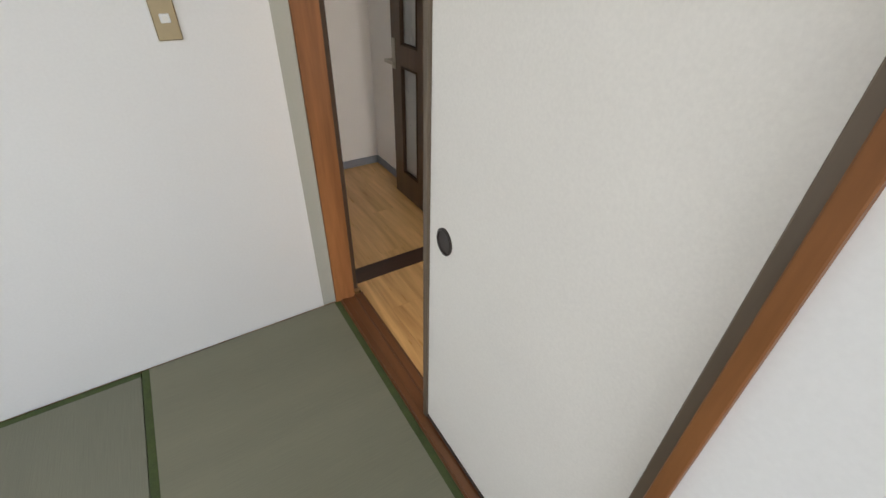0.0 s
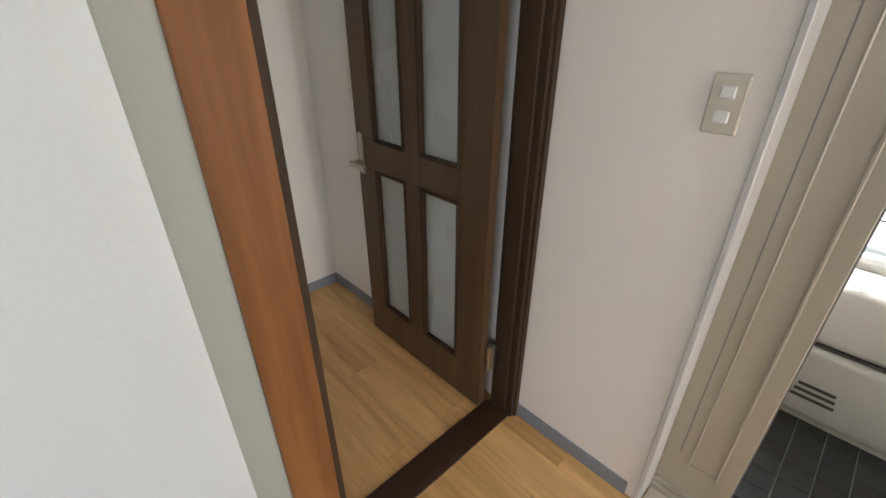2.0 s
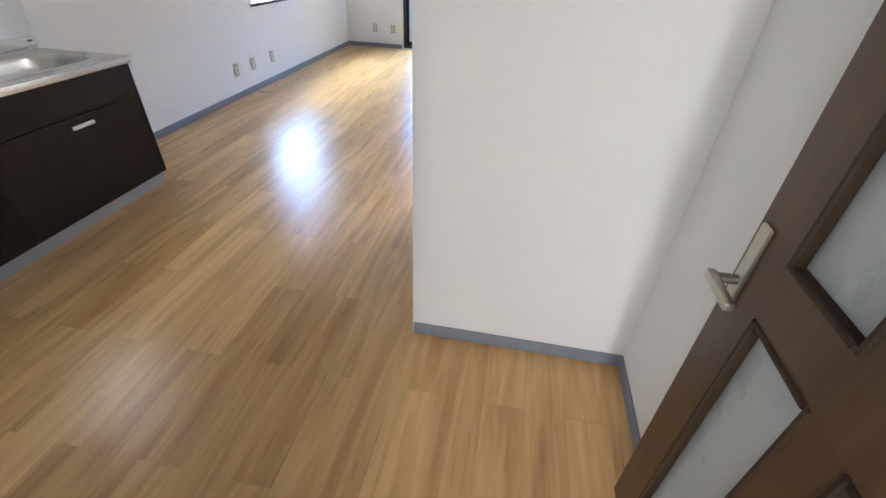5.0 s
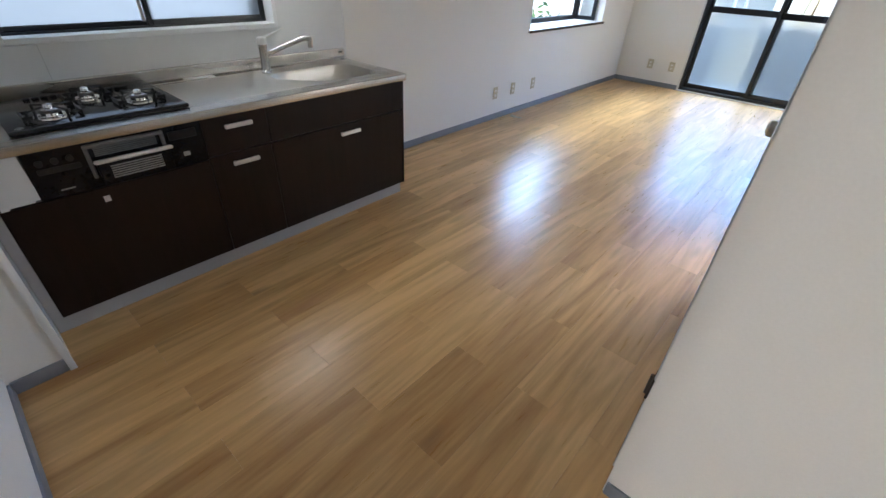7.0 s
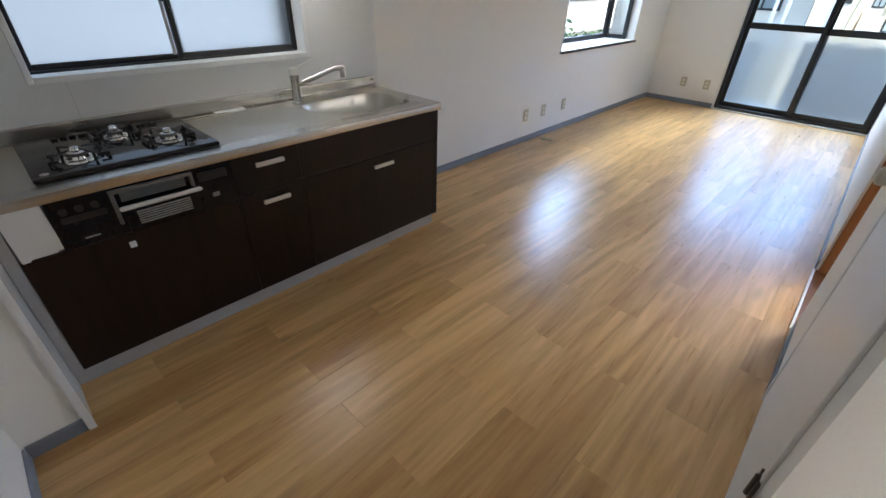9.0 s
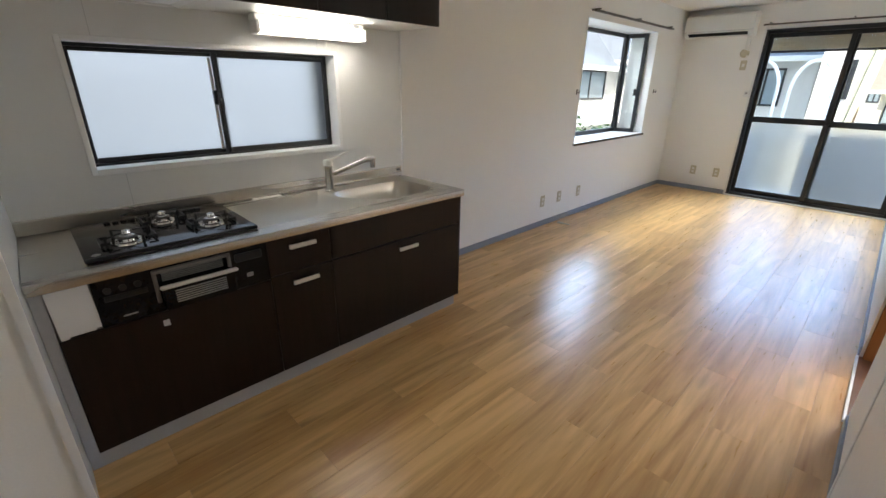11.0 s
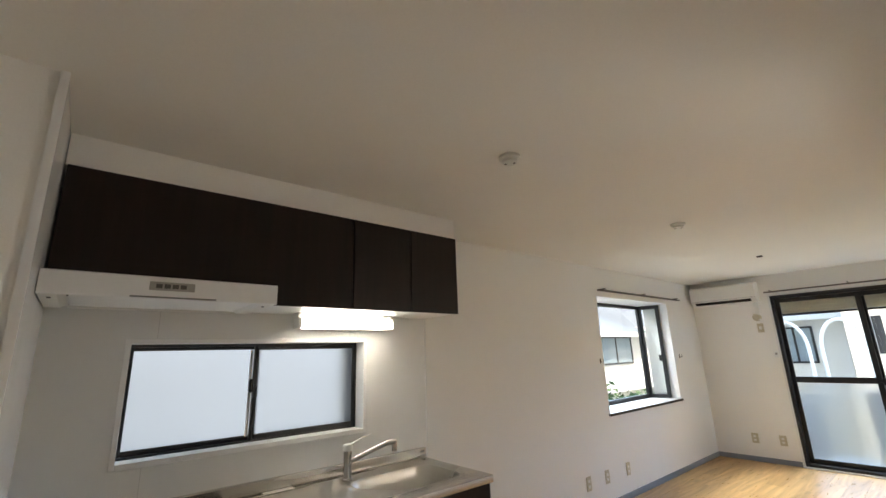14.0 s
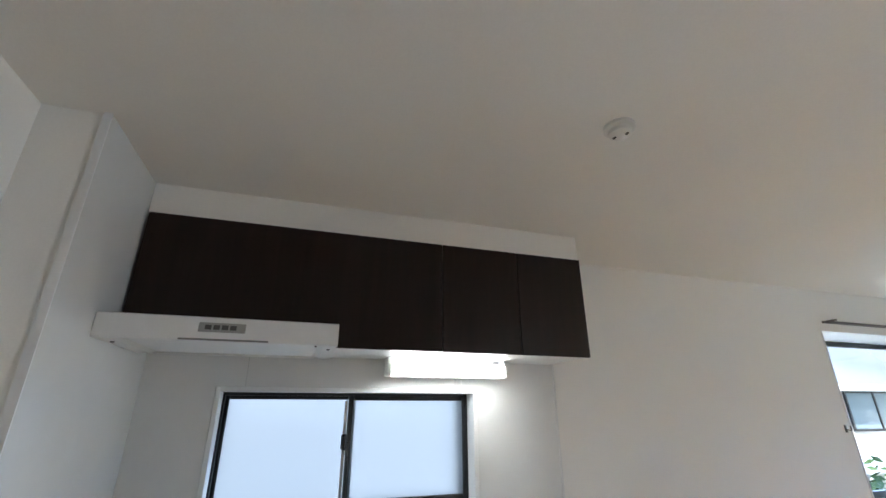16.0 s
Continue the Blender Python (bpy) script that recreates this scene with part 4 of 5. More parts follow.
part("filter_panel", one(HB0 + 0.024, HF - 0.05, HA + 0.078, HB - 0.078, HZ0 + 0.006, HZ0 + 0.015, bevel=0.002), WHITE, hood, "white grease filter cover")
part("lip", prism(bmesh.new(), [(HF - 0.016, HZ0 + 0.001), (HF - 0.016, HZ0 + 0.010), (HF - 0.046, HZ0 + 0.014), (HF - 0.046, HZ0 + 0.007)], "y", HA + 0.078, HB - 0.078), WHITE, hood)
part("pull_slot", one(HF - 0.004, HF + 0.002, 2.17, 2.45, HZ0 + 0.002, HZ0 + 0.008, bevel=0.001), RUBBER, hood, "thin dark slot")
cp = part("control_strip", one(HF, HF + 0.004, 2.225, 2.372, 1.712, 1.744, bevel=0.002), GREYBTN, hood, "grey control strip")
for i in range(4):
    part("button", one(HF + 0.004, HF + 0.007, 2.245 + i * 0.026, 2.265 + i * 0.026, 1.720, 1.736, bevel=0.001), DARKBTN, cp)
for y in (HA + 0.028, HB - 0.028):
    part("screw", lathe(bmesh.new(), (HF - 0.10, y, HZ0), [(0.007, 0), (0.005, 0.004)], (0, 0, -1), 12), DARKBTN, hood)

lamp = thing("kitchen_lamp", "lit fluorescent strip lamp under the wall cabinets", "strip lamp", (-2.1, 3.3, 1.69))
LX = -2.17
part("housing", boxes((LX - 0.06, LX + 0.012, 2.955, 3.565, 1.668, 1.70), (LX - 0.06, LX - 0.042, 2.955, 3.565, 1.612, 1.668), bevel=0.004), OFFWHITE, lamp, "cream lamp housing")
part("diffuser", one(LX - 0.04, LX + 0.028, 2.975, 3.56, 1.618, 1.668, bevel=0.012, seg=3), GLOWTUBE, lamp, "glowing white diffuser", smooth=True)
for y0, y1 in ((2.955, 2.975), (3.56, 3.574)):
    part("end_cap", one(LX - 0.045, LX + 0.03, y0, y1, 1.614, 1.67, bevel=0.004), OFFWHITE, lamp)
part("switch", one(LX + 0.012, LX + 0.018, 3.50, 3.53, 1.68, 1.692), RUBBER, lamp)
part("pull_cord", rod(bmesh.new(), (LX, 3.33, 1.62), (LX, 3.33, 1.56), 0.0018, n=6), OFFWHITE, lamp)

# ---- living room door, standing open ----
door = thing("door_2", "dark brown wooden door with four frosted panes, standing open", "door", (1.07, 1.66, 0.0), kind="structure")
DX0, DX1, DY0, DY1, DZ0, DZ1 = 1.038, 1.074, 1.655, 2.377, 0.012, 2.02
ys = [(1.785, 1.982), (2.068, 2.258)]
zs = [(0.192, 0.865), (0.980, 1.86)]
ST = [(DX0, DX1, DY0, ys[0][0], DZ0, DZ1), (DX0, DX1, ys[1][1], DY1, DZ0, DZ1), (DX0, DX1, ys[0][0], ys[1][1], DZ0, zs[0][0]), (DX0, DX1, ys[0][0], ys[1][1], zs[0][1], zs[1][0]),
      (DX0, DX1, ys[0][0], ys[1][1], zs[1][1], DZ1), (DX0, DX1, ys[0][1], ys[1][0], zs[0][0], zs[0][1]), (DX0, DX1, ys[0][1], ys[1][0], zs[1][0], zs[1][1])]
leaf = part("leaf", boxes(*ST), DOORWOOD, door)
for a, b in ys:
    for c, d in zs:
        w = 0.011
        part("moulding", boxes((DX0 - 0.005, DX1 + 0.005, a - 0.002, a + w, c - 0.002, d + 0.002), (DX0 - 0.005, DX1 + 0.005, b - w, b + 0.002, c - 0.002, d + 0.002),
                               (DX0 - 0.005, DX1 + 0.005, a + w, b - w, c - 0.002, c + w), (DX0 - 0.005, DX1 + 0.005, a + w, b - w, d - w, d + 0.002), bevel=0.003), JAMBWOOD, leaf)
        p = part("pane", one(1.054, 1.058, a + 0.006, b - 0.006, c + 0.006, d - 0.006), FROST_DOOR, leaf)
        p.visible_shadow = False
part("lever_plate", boxes((DX0 - 0.008, DX0, 2.326, 2.362, 0.835, 1.005), (DX1, DX1 + 0.006, 2.326, 2.362, 0.835, 1.005), bevel=0.003), NICKEL, leaf, "brushed nickel back plate")
lv = bmesh.new()
rod(lv, (DX0 - 0.006, 2.344, 0.885), (DX0 - 0.052, 2.344, 0.885), 0.010)
part("lever", box(lv, DX0 - 0.062, DX0 - 0.044, 2.252, 2.358, 0.876, 0.895, bevel=0.005, seg=2), NICKEL, leaf, "brushed nickel lever", smooth=True)
for z in (0.26, 1.78):
    part("hinge", rod(boxes((1.072, 1.098, 1.622, 1.658, z - 0.05, z + 0.05), bevel=0.002), (1.068, 1.643, z - 0.055), (1.068, 1.643, z + 0.055), 0.008, n=12), NICKEL, door, "tarnished metal hinge")
part("strike_edge", one(DX0 + 0.006, DX1 - 0.006, DY1, DY1 + 0.002, 0.84, 1.0), NICKEL, leaf)
frame_ob = thing("door_frame_2", "dark brown wooden door frame", "door frame", (0.75, 1.6, 0), kind="structure")
part("jamb_hinge", boxes((1.098, 1.133, 1.535, 1.640, 0.0, 2.06), (1.086, 1.098, 1.56, 1.615, 0.0, 2.03), (1.112, 1.133, 1.525, 1.535, 0, 2.06), bevel=0.002), JAMBWOOD, frame_ob)
part("jamb_latch", boxes((0.3328, 0.366, 1.512, 1.628, 0.0, 2.06), (0.366, 0.371, 1.545, 1.600, 0.0, 2.03), bevel=0.003), JAMBWOOD, frame_ob)
part("head", one(0.365, 1.098, 1.535, 1.70, 2.03, 2.06, bevel=0.002), JAMBWOOD, frame_ob)
part("sill", one(0.379, 1.098, 1.545, 1.66, -0.004, 0.006, bevel=0.002), SILLDARK, frame_ob, "worn dark brown threshold")

# ---- closet door in the east wall ----
clo = thing("door_3", "white closet door with a steel knob, closed", "door", (XE, 3.4, 0), kind="structure")
part("leaf", one(XE - 0.006, XE + 0.024, CLO[0], CLO[1], 0.012, CLO[2], bevel=0.002), WHITE, clo)
part("door_casing", boxes((XE - 0.010, XE, CLO[0] - 0.032, CLO[0] - 0.003, 0, CLO[2] + 0.03), (XE - 0.010, XE, CLO[1] + 0.003, CLO[1] + 0.032, 0, CLO[2] + 0.03), (XE - 0.010, XE, CLO[0] - 0.003, CLO[1] + 0.003, CLO[2] + 0.003, CLO[2] + 0.03), bevel=0.002), WHITE, clo)
kb = lathe(bmesh.new(), (XE - 0.006, 3.735, 0.965), [(0.026, 0), (0.026, 0.006), (0.011, 0.010), (0.011, 0.028), (0.022, 0.034), (0.027, 0.048), (0.025, 0.062), (0.014, 0.068)], (-1, 0, 0))
part("knob", kb, NICKEL, clo, "satin steel knob", smooth=True)
for z in (0.40, 1.75):
    part("hinge", rod(boxes((XE - 0.013, XE - 0.006, 2.985, 3.045, z - 0.035, z + 0.035), bevel=0.002), (XE - 0.016, 3.012, z - 0.037), (XE - 0.016, 3.012, z + 0.037), 0.006, n=10), RAIL, clo, "dark bronze hinge")

opening = thing("door_frame_3", "stained brown wooden frame of the opening to the next room", "door frame", (XE, 4.75, 0), kind="structure")
part("post", one(XE + 0.012, 0.40, OPEN[1] - 0.03, OPEN[1] - 0.002, 0.012, OPEN[2] - 0.002, bevel=0.003), POST, opening)
part("near_post", one(XE + 0.012, 0.40, OPEN[0] + 0.002, OPEN[0] + 0.03, 0.012, OPEN[2] - 0.002, bevel=0.003), POST, opening)
part("head", one(XE + 0.012, 0.40, OPEN[0] + 0.03, OPEN[1] - 0.03, OPEN[2] - 0.03, OPEN[2] - 0.002, bevel=0.003), POST, opening)
part("sill", one(XE - 0.002, 0.40, OPEN[0] + 0.002, OPEN[1] - 0.002, -0.003, 0.012, bevel=0.002), SILL, opening)
part("edge_strip", boxes((XE - 0.014, XE - 0.002, OPEN[0] - 0.006, OPEN[1] + 0.004, 0.0, 0.014), bevel=0.002), WHITE, opening, "pale threshold strip")

# ---- fusuma and posts of the tatami room ----
fus = thing("fusuma", "cream paper sliding door with a dark lacquered edge, half open", "sliding door", (0.30, 0.35, 0.0))
part("panel", one(0.297, 0.315, 0.006, 0.689, 0.028, 1.85), FUSUMA, fus)
part("frame_stile", one(0.288, 0.330, 0.689, 0.711, 0.012, 1.855, bevel=0.002), EDGE, fus)
part("frame_stile", one(0.288, 0.322, -0.03, 0.006, 0.012, 1.855, bevel=0.002), EDGE, fus)
part("frame_rail", boxes((0.293, 0.319, 0.006, 0.689, 0.012, 0.027), bevel=0.002), LACQUER, fus, "black lacquered bottom rail")
pull = lathe(bmesh.new(), (0.297, 0.618, 0.838), [(0.033, -0.004), (0.033, 0.004), (0.028, 0.005), (0.027, 0.0015), (0.0, 0.001)], (-1, 0, 0), 32)
for v in pull.verts:
    v.co.z = 0.838 + (v.co.z - 0.838) * 1.15
part("finger_pull", pull, LACQUER, fus, "round black finger pull", smooth=True)
track = thing("fusuma_sill", "stained brown wooden sliding door sill", "sill", (0.31, 0.7, 0), kind="structure")
part("sill_board", one(0.254, 0.372, -0.044, 1.470, -0.06, 0.0), SILL, track)
part("rib", boxes((0.262, 0.288, -0.044, 1.470, 0.0, 0.008), (0.328, 0.336, -0.044, 1.470, 0.0, 0.008), (0.366, 0.372, -0.044, 1.470, 0, 0.008), bevel=0.001), SILL, track)
posts = thing("fusuma_posts", "reddish brown stained posts of the sliding door", "post", (0.31, 1.5, 0), kind="structure")
part("corner_post", one(0.235, 0.331, 1.462, 1.56, 0.0, 1.86, bevel=0.002), POST, posts)
part("near_post", one(0.246, 0.287, -0.044, -0.020, 0.0, 1.86, bevel=0.002), POST, posts)
part("lintel", one(0.240, 0.372, -0.006, 1.470, 1.86, 1.90, bevel=0.002), POST, posts)
part("sealant", one(0.331, 0.3328, 1.470, 1.512, 0.0, 2.06), TRIM, posts, "pale filler strip")


# tatami mats: each a body with cloth borders along its long sides
def mat(x0, x1, y0, y1, along):
    ob = thing("tatami_mat", "grey-green tatami mat with dark green cloth borders", "tatami mat", ((x0 + x1) / 2, (y0 + y1) / 2, 0), "tatami mats")
    h = 0.028
    if along == "y":
        part("rush_cover", one(x0 + h, x1 - h, y0, y1, -0.05, 0.0), TATAMI, ob)
        part("border", one(x0 + 0.001, x0 + h, y0, y1, -0.05, 0.0012, bevel=0.001), HERI, ob)
        part("border", one(x1 - h, x1 - 0.001, y0, y1, -0.05, 0.0012, bevel=0.001), HERI, ob)
    else:
        part("rush_cover", one(x0, x1, y0 + h, y1 - h, -0.05, 0.0), TATAMI2, ob)
        part("border", one(x0, x1, y0 + 0.001, y0 + h, -0.05, 0.0012, bevel=0.001), HERI, ob)
        part("border", one(x0, x1, y1 - h, y1 - 0.001, -0.05, 0.0012, bevel=0.001), HERI, ob)


mat(-0.59, 0.254, -0.25, 1.470, "y")
mat(-2.39, -0.592, 0.585, 1.470, "x")
mat(-2.39, -0.592, -0.275, 0.583, "x")
mat(-2.39, -1.45, -2.19, -0.277, "y")
mat(-1.448, 0.254, -1.12, -0.277, "x")
mat(-1.448, 0.254, -2.19, -1.122, "x")
twin = thing("window_3", "dark-framed tatami room window", "window", (-1.0, -2.25, TW[2]), kind="structure")
part("window_frame", boxes((TW[0], TW[0] + 0.04, -2.24, -2.205, TW[2], TW[3]), (TW[1] - 0.04, TW[1], -2.24, -2.205, TW[2], TW[3]), (TW[0] + 0.04, TW[1] - 0.04, -2.24, -2.205, TW[2], TW[2] + 0.04),
                           (TW[0] + 0.04, TW[1] - 0.04, -2.24, -2.205, TW[3] - 0.04, TW[3]), (-1.02, -0.98, -2.24, -2.205, TW[2] + 0.04, TW[3] - 0.04)), WINFRAME, twin)

# ---- bathroom beyond the hall ----
structure("hall_corner_trim", one(1.123, 1.24, 1.03, 1.045, 0.0, TOP, bevel=0.002), TRIM, "pale grey painted corner trim", "trim")
bdoor = thing("door_4", "cream bathroom door panel with a moulded upright panel", "door", (1.26, 0.95, 0), kind="structure")
part("outer_jamb", one(1.236, 1.262, 1.035, 1.062, 0.0, 2.0, bevel=0.002), BATHDOOR, bdoor)
part("fixed_stile", one(1.246, 1.282, 0.830, 1.033, 0.045, 2.0, bevel=0.002), BATHDOOR, bdoor)
part("stile_seam", one(1.2445, 1.2462, 0.985, 0.988, 0.20, 1.98), RUBBER, bdoor)
part("moulded_panel", boxes((1.240, 1.246, 0.872, 0.880, 0.165, 1.9), (1.240, 1.246, 0.950, 0.956, 0.165, 1.9), (1.240, 1.246, 0.880, 0.950, 0.165, 0.173), bevel=0.002), BATHDOOR, bdoor)
part("threshold", boxes((1.222, 1.285, 0.10, 1.045, -0.01, 0.025), (1.232, 1.28, 0.10, 1.040, 0.025, 0.045), bevel=0.004), BATHDOOR, bdoor, "cream aluminium threshold")
part("edge_seal", one(1.25, 1.28, 0.826, 0.83, 0.045, 2.0), RUBBER, bdoor)
part("far_jamb", one(1.246, 1.282, 0.10, 0.14, 0.045, 2.0), BATHDOOR, bdoor)
heater = thing("bath_heater", "white enamelled bath gas heater with a rounded lid and dark slots", "water heater", (2.16, 0.5, -0.112))
part("casing", one(2.045, 2.285, 0.14, 0.872, -0.085, 0.27, bevel=0.055, seg=6), ENAMEL, heater, smooth=True)
part("lid", one(2.043, 2.288, 0.142, 0.873, 0.272, 0.545, bevel=0.06, seg=6), ENAMEL, heater, smooth=True)
part("lid_seam", one(2.050, 2.28, 0.20, 0.82, 0.268, 0.276), DARKBTN, heater)
part("foot", one(2.08, 2.26, 0.18, 0.83, -0.112, -0.06), ENAMEL, heater)
for i in range(3):
    part("vent_slot", one(2.042, 2.047, 0.655 + i * 0.006, 0.80 - i * 0.006, 0.02 + i * 0.030, 0.033 + i * 0.030), DARKBTN, heater)
bwin = thing("window_4", "small bathroom window with thin dark lattice bars", "window", (2.32, 0.52, 0.56), kind="structure")
for a, b, c, d in ((0.15, 0.175, 0.56, 1.26), (0.862, 0.885, 0.56, 1.26), (0.175, 0.862, 0.56, 0.582), (0.175, 0.862, 1.238, 1.26)):
    part("window_frame", one(2.296, 2.35, a, b, c, d), WHITE, bwin)
part("pane", one(2.33, 2.334, 0.17, 0.867, 0.577, 1.243), FROST, bwin).visible_shadow = False
for k in range(1, 8):
    part("lattice_bar", one(2.318, 2.328, 0.88 - k * 0.088 - 0.003, 0.88 - k * 0.088 + 0.003, 0.582, 1.238), WINFRAME, bwin)
for k in range(1, 4):
    part("lattice_bar", one(2.316, 2.326, 0.175, 0.862, 0.56 + k * 0.168 - 0.003, 0.56 + k * 0.168 + 0.003), WINFRAME, bwin)

# ---- balcony and neighbourhood ----
structure("balcony_floor", one(-2.5, 1.6, 9.105, 10.25, -0.25, -0.08), CONC, "grey balcony floor", "balcony")
structure("balcony_parapet", boxes((-0.83, 1.6, 10.25, 10.37, -0.25, 0.80), (1.5, 1.6, 9.11, 10.25, -0.25, 0.80)), CONC, "grey rendered balcony parapet", "balcony")
railing = thing("balcony_railing", "white curved tube railing at the end of the balcony", "railing", (-1.8, 10.3, -0.08))
part("end_panel", one(-2.5, -1.33, 10.26, 10.34, -0.25, 0.72), CONC, railing)
part("top_rail", rod(bmesh.new(), (-1.32, 10.3, 0.74), (-0.84, 10.3, 0.74), 0.02, n=12), WHITE, railing, smooth=True)
for cx in (-1.70, -1.02):
    arch = bmesh.new()
    pts = [Vector((cx + 0.26 * math.cos(t), 10.9, 1.36 + 0.43 * math.sin(t))) for t in [math.pi * k / 14 for k in range(15)]]
    pts = [pts[0] - Vector((0, 0, 1.6))] + pts + [pts[-1] - Vector((0, 0, 1.6))]
    for p, q in zip(pts, pts[1:]):
        rod(arch, p, q, 0.024, n=10)
    part("arched_tube", arch, WHITE, railing, smooth=True)
drape = bmesh.new()
prev = None
for k in range(9):
    z = 0.30 + k * 0.21
    r = 0.085 + 0.006 * math.sin(k * 1.3)
    rg = [drape.verts.new((-0.62 + 0.02 * k + r * (1 + 0.16 * math.cos(7 * a)) * math.cos(a), 12.0 + r * (1 + 0.16 * math.cos(7 * a)) * math.sin(a), z)) for a in [2 * math.pi * i / 28 for i in range(28)]]
    if prev:
        for i in range(28):
            drape.faces.new((prev[i], prev[(i + 1) % 28], rg[(i + 1) % 28], rg[i]))
    prev = rg
drape.faces.new(prev)
par = thing("folded_parasol", "folded beige canvas parasol outside the balcony", "parasol", (-0.62, 12.0, -2.9))
part("canopy", drape, CANVAS, par, smooth=True)
part("pole", rod(bmesh.new(), (-0.62, 12.0, -2.9), (-0.46, 12.0, 2.05), 0.03), BARK, par)

structure("ground", one(-600, 600, -600, 600, -3.1, -2.9), GROUND, "pale sunlit concrete and grass ground", "ground")


def house(label, x0, x1, y0, y1, eave, ridge, axis, wall_mat, roof_mat, windows):
    """A gabled house on the ground: walls, two roof slopes, gutters, and windows given as (face, u0, u1, z0, z1)."""
    ob = thing("house", label, "house", ((x0 + x1) / 2, (y0 + y1) / 2, -2.9))
    part("wall", one(x0, x1, y0, y1, -2.9, eave), wall_mat, ob)
    o = 0.45
    if axis == "x":
        ym = (y0 + y1) / 2
        part("gable", prism(bmesh.new(), [(y0, eave), (y1, eave), (ym, ridge - 0.15)], "x", x0, x1), wall_mat, ob)
        part("roof", prism(bmesh.new(), [(y0 - o, eave - 0.05), (ym, ridge), (y1 + o, eave - 0.05), (y1 + o, eave - 0.2), (ym, ridge - 0.15), (y0 - o, eave - 0.2)], "x", x0 - o, x1 + o), roof_mat, ob)
        part("gutter", one(x0 - o, x1 + o, y0 - o - 0.08, y0 - o, eave - 0.22, eave - 0.06, bevel=0.02), WHITE, ob)
    else:
        xm = (x0 + x1) / 2
        part("gable", prism(bmesh.new(), [(x0, eave), (x1, eave), (xm, ridge - 0.15)], "y", y0, y1), wall_mat, ob)
        part("roof", prism(bmesh.new(), [(x0 - o, eave - 0.05), (xm, ridge), (x1 + o, eave - 0.05), (x1 + o, eave - 0.2), (xm, ridge - 0.15), (x0 - o, eave - 0.2)], "y", y0 - o, y1 + o), roof_mat, ob)
        part("gutter", one(x1 + o, x1 + o + 0.08, y0 - o, y1 + o, eave - 0.22, eave - 0.06, bevel=0.02), WHITE, ob)
    for f, u0, u1, q0, q1 in windows:
        if f == "y":
            w = part("window", boxes((u0 - 0.06, u1 + 0.06, y0 - 0.05, y0 - 0.002, q0 - 0.06, q0), (u0 - 0.06, u1 + 0.06, y0 - 0.05, y0 - 0.002, q1, q1 + 0.06), (u0 - 0.06, u0, y0 - 0.05, y0 - 0.002, q0, q1), (u1, u1 + 0.06, y0 - 0.05, y0 - 0.002, q0, q1),
                                     ((u0 + u1) / 2 - 0.03, (u0 + u1) / 2 + 0.03, y0 - 0.04, y0 - 0.002, q0, q1)), WINFRAME, ob)
            part("pane", one(u0, u1, y0 - 0.02, y0 - 0.003, q0, q1), HOUSEGLASS, w)
        else:
            w = part("window", boxes((x1 + 0.002, x1 + 0.05, u0 - 0.06, u1 + 0.06, q0 - 0.06, q0), (x1 + 0.002, x1 + 0.05, u0 - 0.06, u1 + 0.06, q1, q1 + 0.06), (x1 + 0.002, x1 + 0.05, u0 - 0.06, u0, q0, q1), (x1 + 0.002, x1 + 0.05, u1, u1 + 0.06, q0, q1),
                                     (x1 + 0.002, x1 + 0.04, (u0 + u1) / 2 - 0.03, (u0 + u1) / 2 + 0.03, q0, q1)), WINFRAME, ob)
            part("pane", one(x1 + 0.003, x1 + 0.02, u0, u1, q0, q1), HOUSEGLASS, w)
    return ob


house("white rendered house with a slate grey roof", -10.5, -2.05, 19.5, 26.0, 2.35, 4.4, "x", STUCCO, ROOF, [("y", -3.7, -2.85, 0.9, 1.9), ("y", -6.6, -5.2, 0.9, 1.9)])
house("tall white rendered house", -1.75, -1.02, 17.2, 23.0, 4.2, 4.7, "y", STUCCO, ROOF, [("y", -1.16, -1.10, 1.2, 2.0)])
house("cream house with a terracotta roof", -0.86, 7.0, 30.5, 38.0, 1.40, 4.2, "x", STUCCO2, ROOF2, [("y", -0.58, -0.06, -0.05, 0.78), ("y", 2.2, 3.2, -0.05, 0.9)])
house("pale blue-grey house in the gap", -3.2, 0.6, 44.0, 52.0, 2.6, 4.6, "x", CONC, ROOF, [("y", -1.9, -1.4, 0.6, 1.6)])
house("white house with a blue-grey roof seen from the bay window", -15.0, -8.2, 11.0, 26.0, 2.10, 4.4, "y", STUCCO, ROOF, [("x", 16.3, 18.5, 0.97, 1.85), ("x", 21.0, 22.4, 0.97, 1.85), ("x", 12.2, 14.0, 0.97, 1.85)])
house("grey house close outside the kitchen window", -9.0, -5.6, -3.0, 6.0, 1.7, 3.1, "y", CONC, ROOF, [("x", 1.8, 2.9, 0.2, 1.2)])
porch = thing("porch_roof", "white flat porch roof of the neighbouring house", "porch", (-7.6, 16, -2.9))
part("slab", prism(bmesh.new(), [(-8.2, 0.72), (-6.9, 0.30), (-6.9, 0.18), (-8.2, 0.60)], "y", 14.0, 21.0), STUCCO, porch)
part("post", boxes((-7.05, -6.95, 14.2, 14.3, -2.9, 0.22), (-7.05, -6.95, 20.6, 20.7, -2.9, 0.22)), STUCCO, porch)


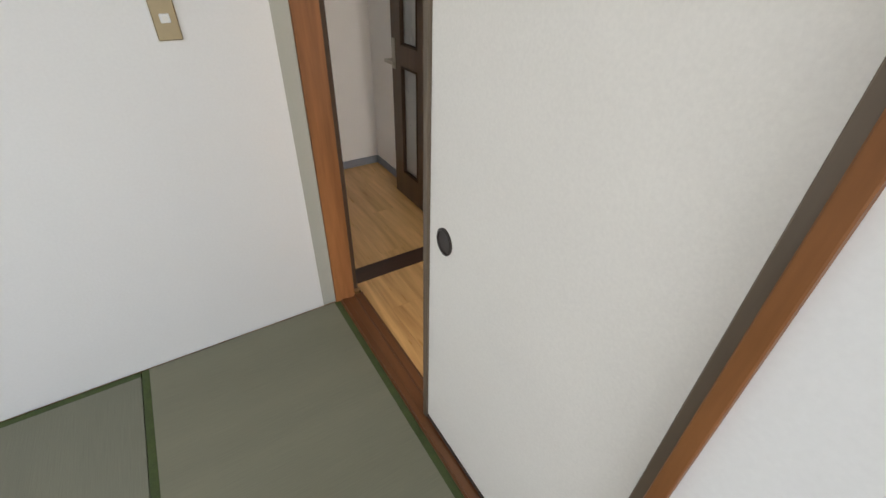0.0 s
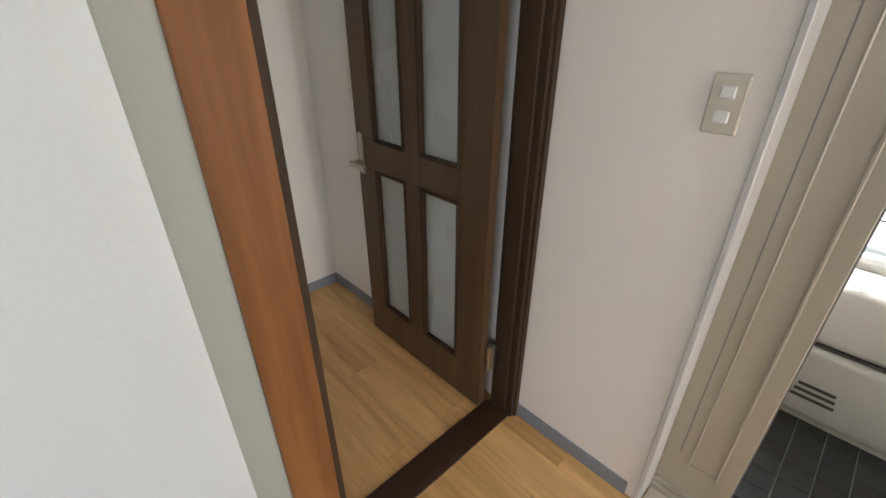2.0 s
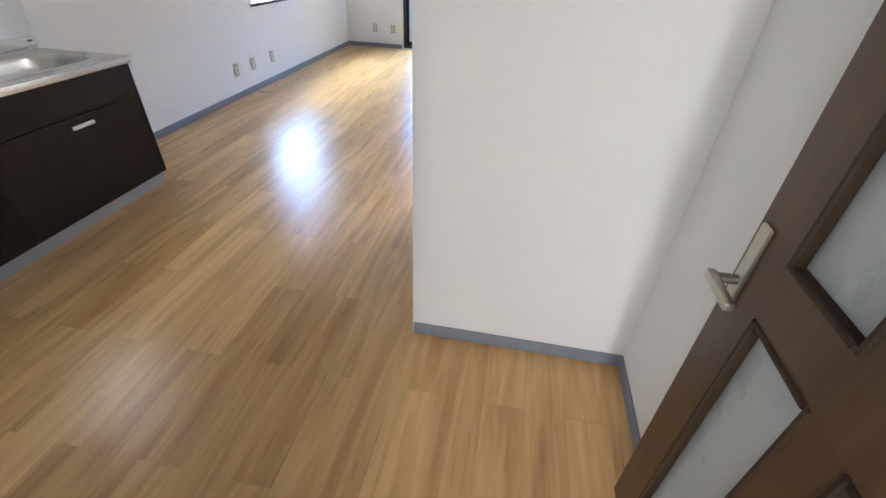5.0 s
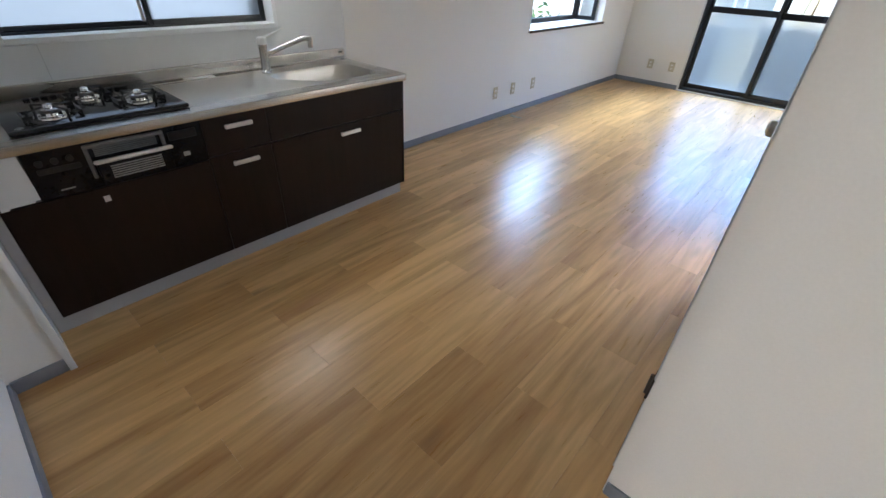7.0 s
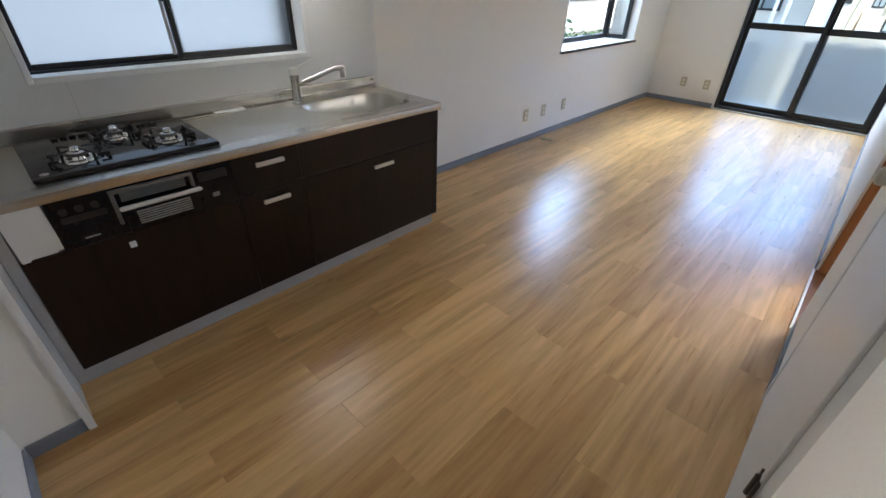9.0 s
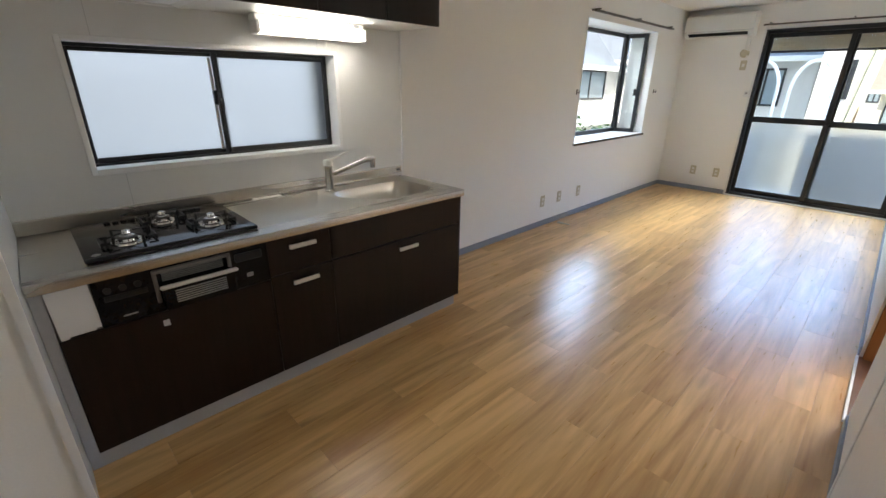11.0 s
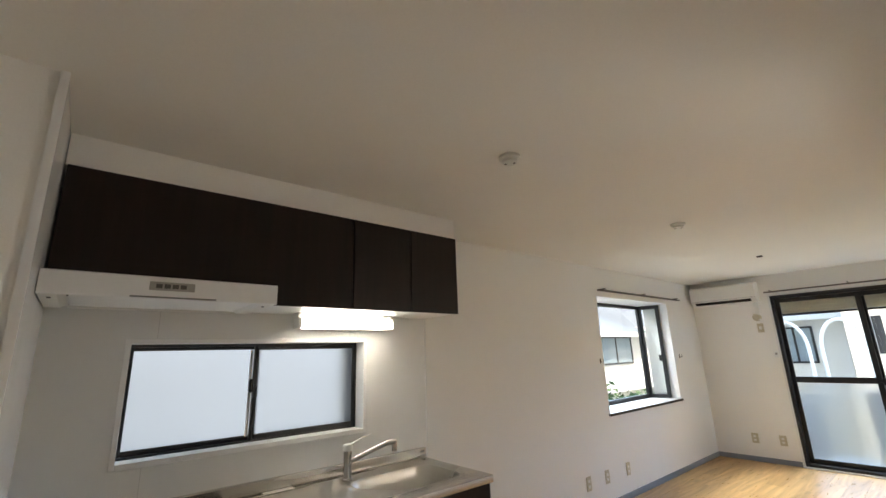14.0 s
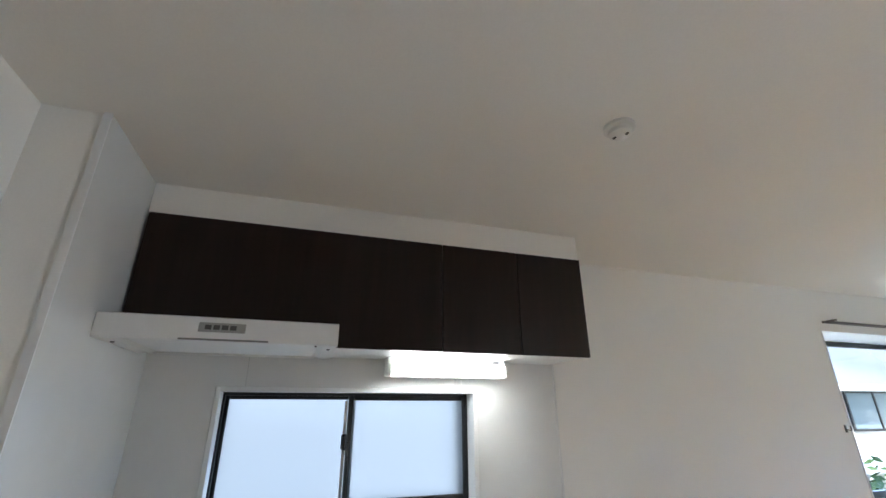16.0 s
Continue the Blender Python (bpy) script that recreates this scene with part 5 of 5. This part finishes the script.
def shrub(x, y, h, r, seed):
    rnd = random.Random(seed)
    ob = thing("shrub", "leafy green garden shrub", "shrub", (x, y, -2.9), "garden shrubs")
    tr = bmesh.new()
    tips = []
    for k in range(7):
        a = 2 * math.pi * k / 7 + rnd.random()
        tip = Vector((x + r * 0.6 * math.cos(a), y + r * 0.6 * math.sin(a), -2.9 + h * (0.65 + 0.3 * rnd.random())))
        rod(tr, (x, y, -2.9), tip, 0.05, 0.012, 7)
        tips.append(tip)
    part("trunk", tr, BARK, ob)
    vs, fs = [], []
    for i in range(1400):
        c = rnd.choice(tips)
        p = c + Vector((rnd.gauss(0, r * 0.33), rnd.gauss(0, r * 0.33), rnd.gauss(0, r * 0.28)))
        d = Vector((rnd.uniform(-1, 1), rnd.uniform(-1, 1), rnd.uniform(-0.5, 1))).normalized()
        e = d.orthogonal().normalized()
        s = 0.07 + 0.05 * rnd.random()
        k = len(vs)
        vs += [p - d * s, p + e * s * 0.5, p + d * s, p - e * s * 0.5]
        fs += [(k, k + 1, k + 2, k + 3)]
    me = bpy.data.meshes.new("leaves")
    me.from_pydata([tuple(v) for v in vs], [], fs)
    me.materials.append(LEAF)
    lo = new("leaves", me)
    lo.parent = ob
    lo.location = -Vector(ob.location)
    tagged(lo, kind="stuff")


for i, (x, y, h, r) in enumerate(((-5.4, 11.8, 3.0, 0.9), (-5.9, 13.2, 3.1, 0.9), (-4.9, 10.4, 2.9, 0.8), (-6.1, 14.9, 2.8, 0.8))):
    shrub(x, y, h, r, 10 + i)

# ---- floor pieces ----
PW, PL = 0.152, 0.880


def plank_mesh(w, l):
    bm = one(0.0002, w - 0.0002, 0.0002, l - 0.0002, -0.006, 0.0)
    top_edges = [e for e in bm.edges if all(v.co.z > -0.001 for v in e.verts)]
    bmesh.ops.bevel(bm, geom=top_edges, offset=0.0005, segments=1, affect="EDGES")
    return mesh_of("plank", bm, PLANK)


plank_cache = {}


def lay(parent, x0, x1, y0, y1):
    """Planks in half bond: joints and rows keep one grid through the whole flat."""
    k = math.floor((x0 + 0.314) / PW)
    while -0.314 + k * PW < x1 - 0.002:
        a0, a1 = max(x0, -0.314 + k * PW), min(x1, -0.314 + (k + 1) * PW)
        y = 2.605 + (PL / 2 if k % 2 else 0.0) - 10 * PL
        while y < y1:
            b0, b1 = max(y, y0), min(y + PL, y1)
            key = (round(a1 - a0, 3), round(b1 - b0, 3))
            if b1 - b0 > 0.01 and a1 - a0 > 0.004:
                if key not in plank_cache:
                    plank_cache[key] = plank_mesh(*key)
                ob = new("plank", plank_cache[key])
                ob.parent = parent
                ob.location = (a0, b0, 0)
            y += PL
        k += 1


lay(floor_base, XW, XE, 1.62, YN - 0.012)
lay(floor_base, XE, XH, 1.66, 2.90)
lay(hall_base, 0.372, XH + 0.002, -1.9, 1.545)

vinyl = thing("vinyl_tiles", "cream, grey and brown checked vinyl floor tiles by the bathroom", "floor tiles", (1.19, 0.9, -0.006), kind="structure")
vt = [mesh_of("tile", one(0, 0.096, 0, 0.096, -0.006, 0.0, bevel=0.001), mm) for mm in (VIN_A, VIN_B, VIN_C)]
for i in range(1):
    for j in range(20):
        ob = new("tile", vt[(i + 2 * j + j // 3) % 3])
        ob.parent = vinyl
        ob.location = Vector((1.139 + i * 0.1, 0.93 - j * 0.1, 0.0)) - Vector(vinyl.location)

btile = thing("bath_tiles", "small dark glazed floor tiles", "floor tiles", (1.5, 0.5, -0.122), kind="structure")
bt = mesh_of("tile", one(0, 0.094, 0, 0.094, -0.012, 0.0, bevel=0.002), DTILE)
for i in range(10):
    for j in range(12):
        ob = new("tile", bt)
        ob.parent = btile
        ob.location = Vector((1.30 + i * 0.1, -0.27 + j * 0.1, -0.112)) - Vector(btile.location)
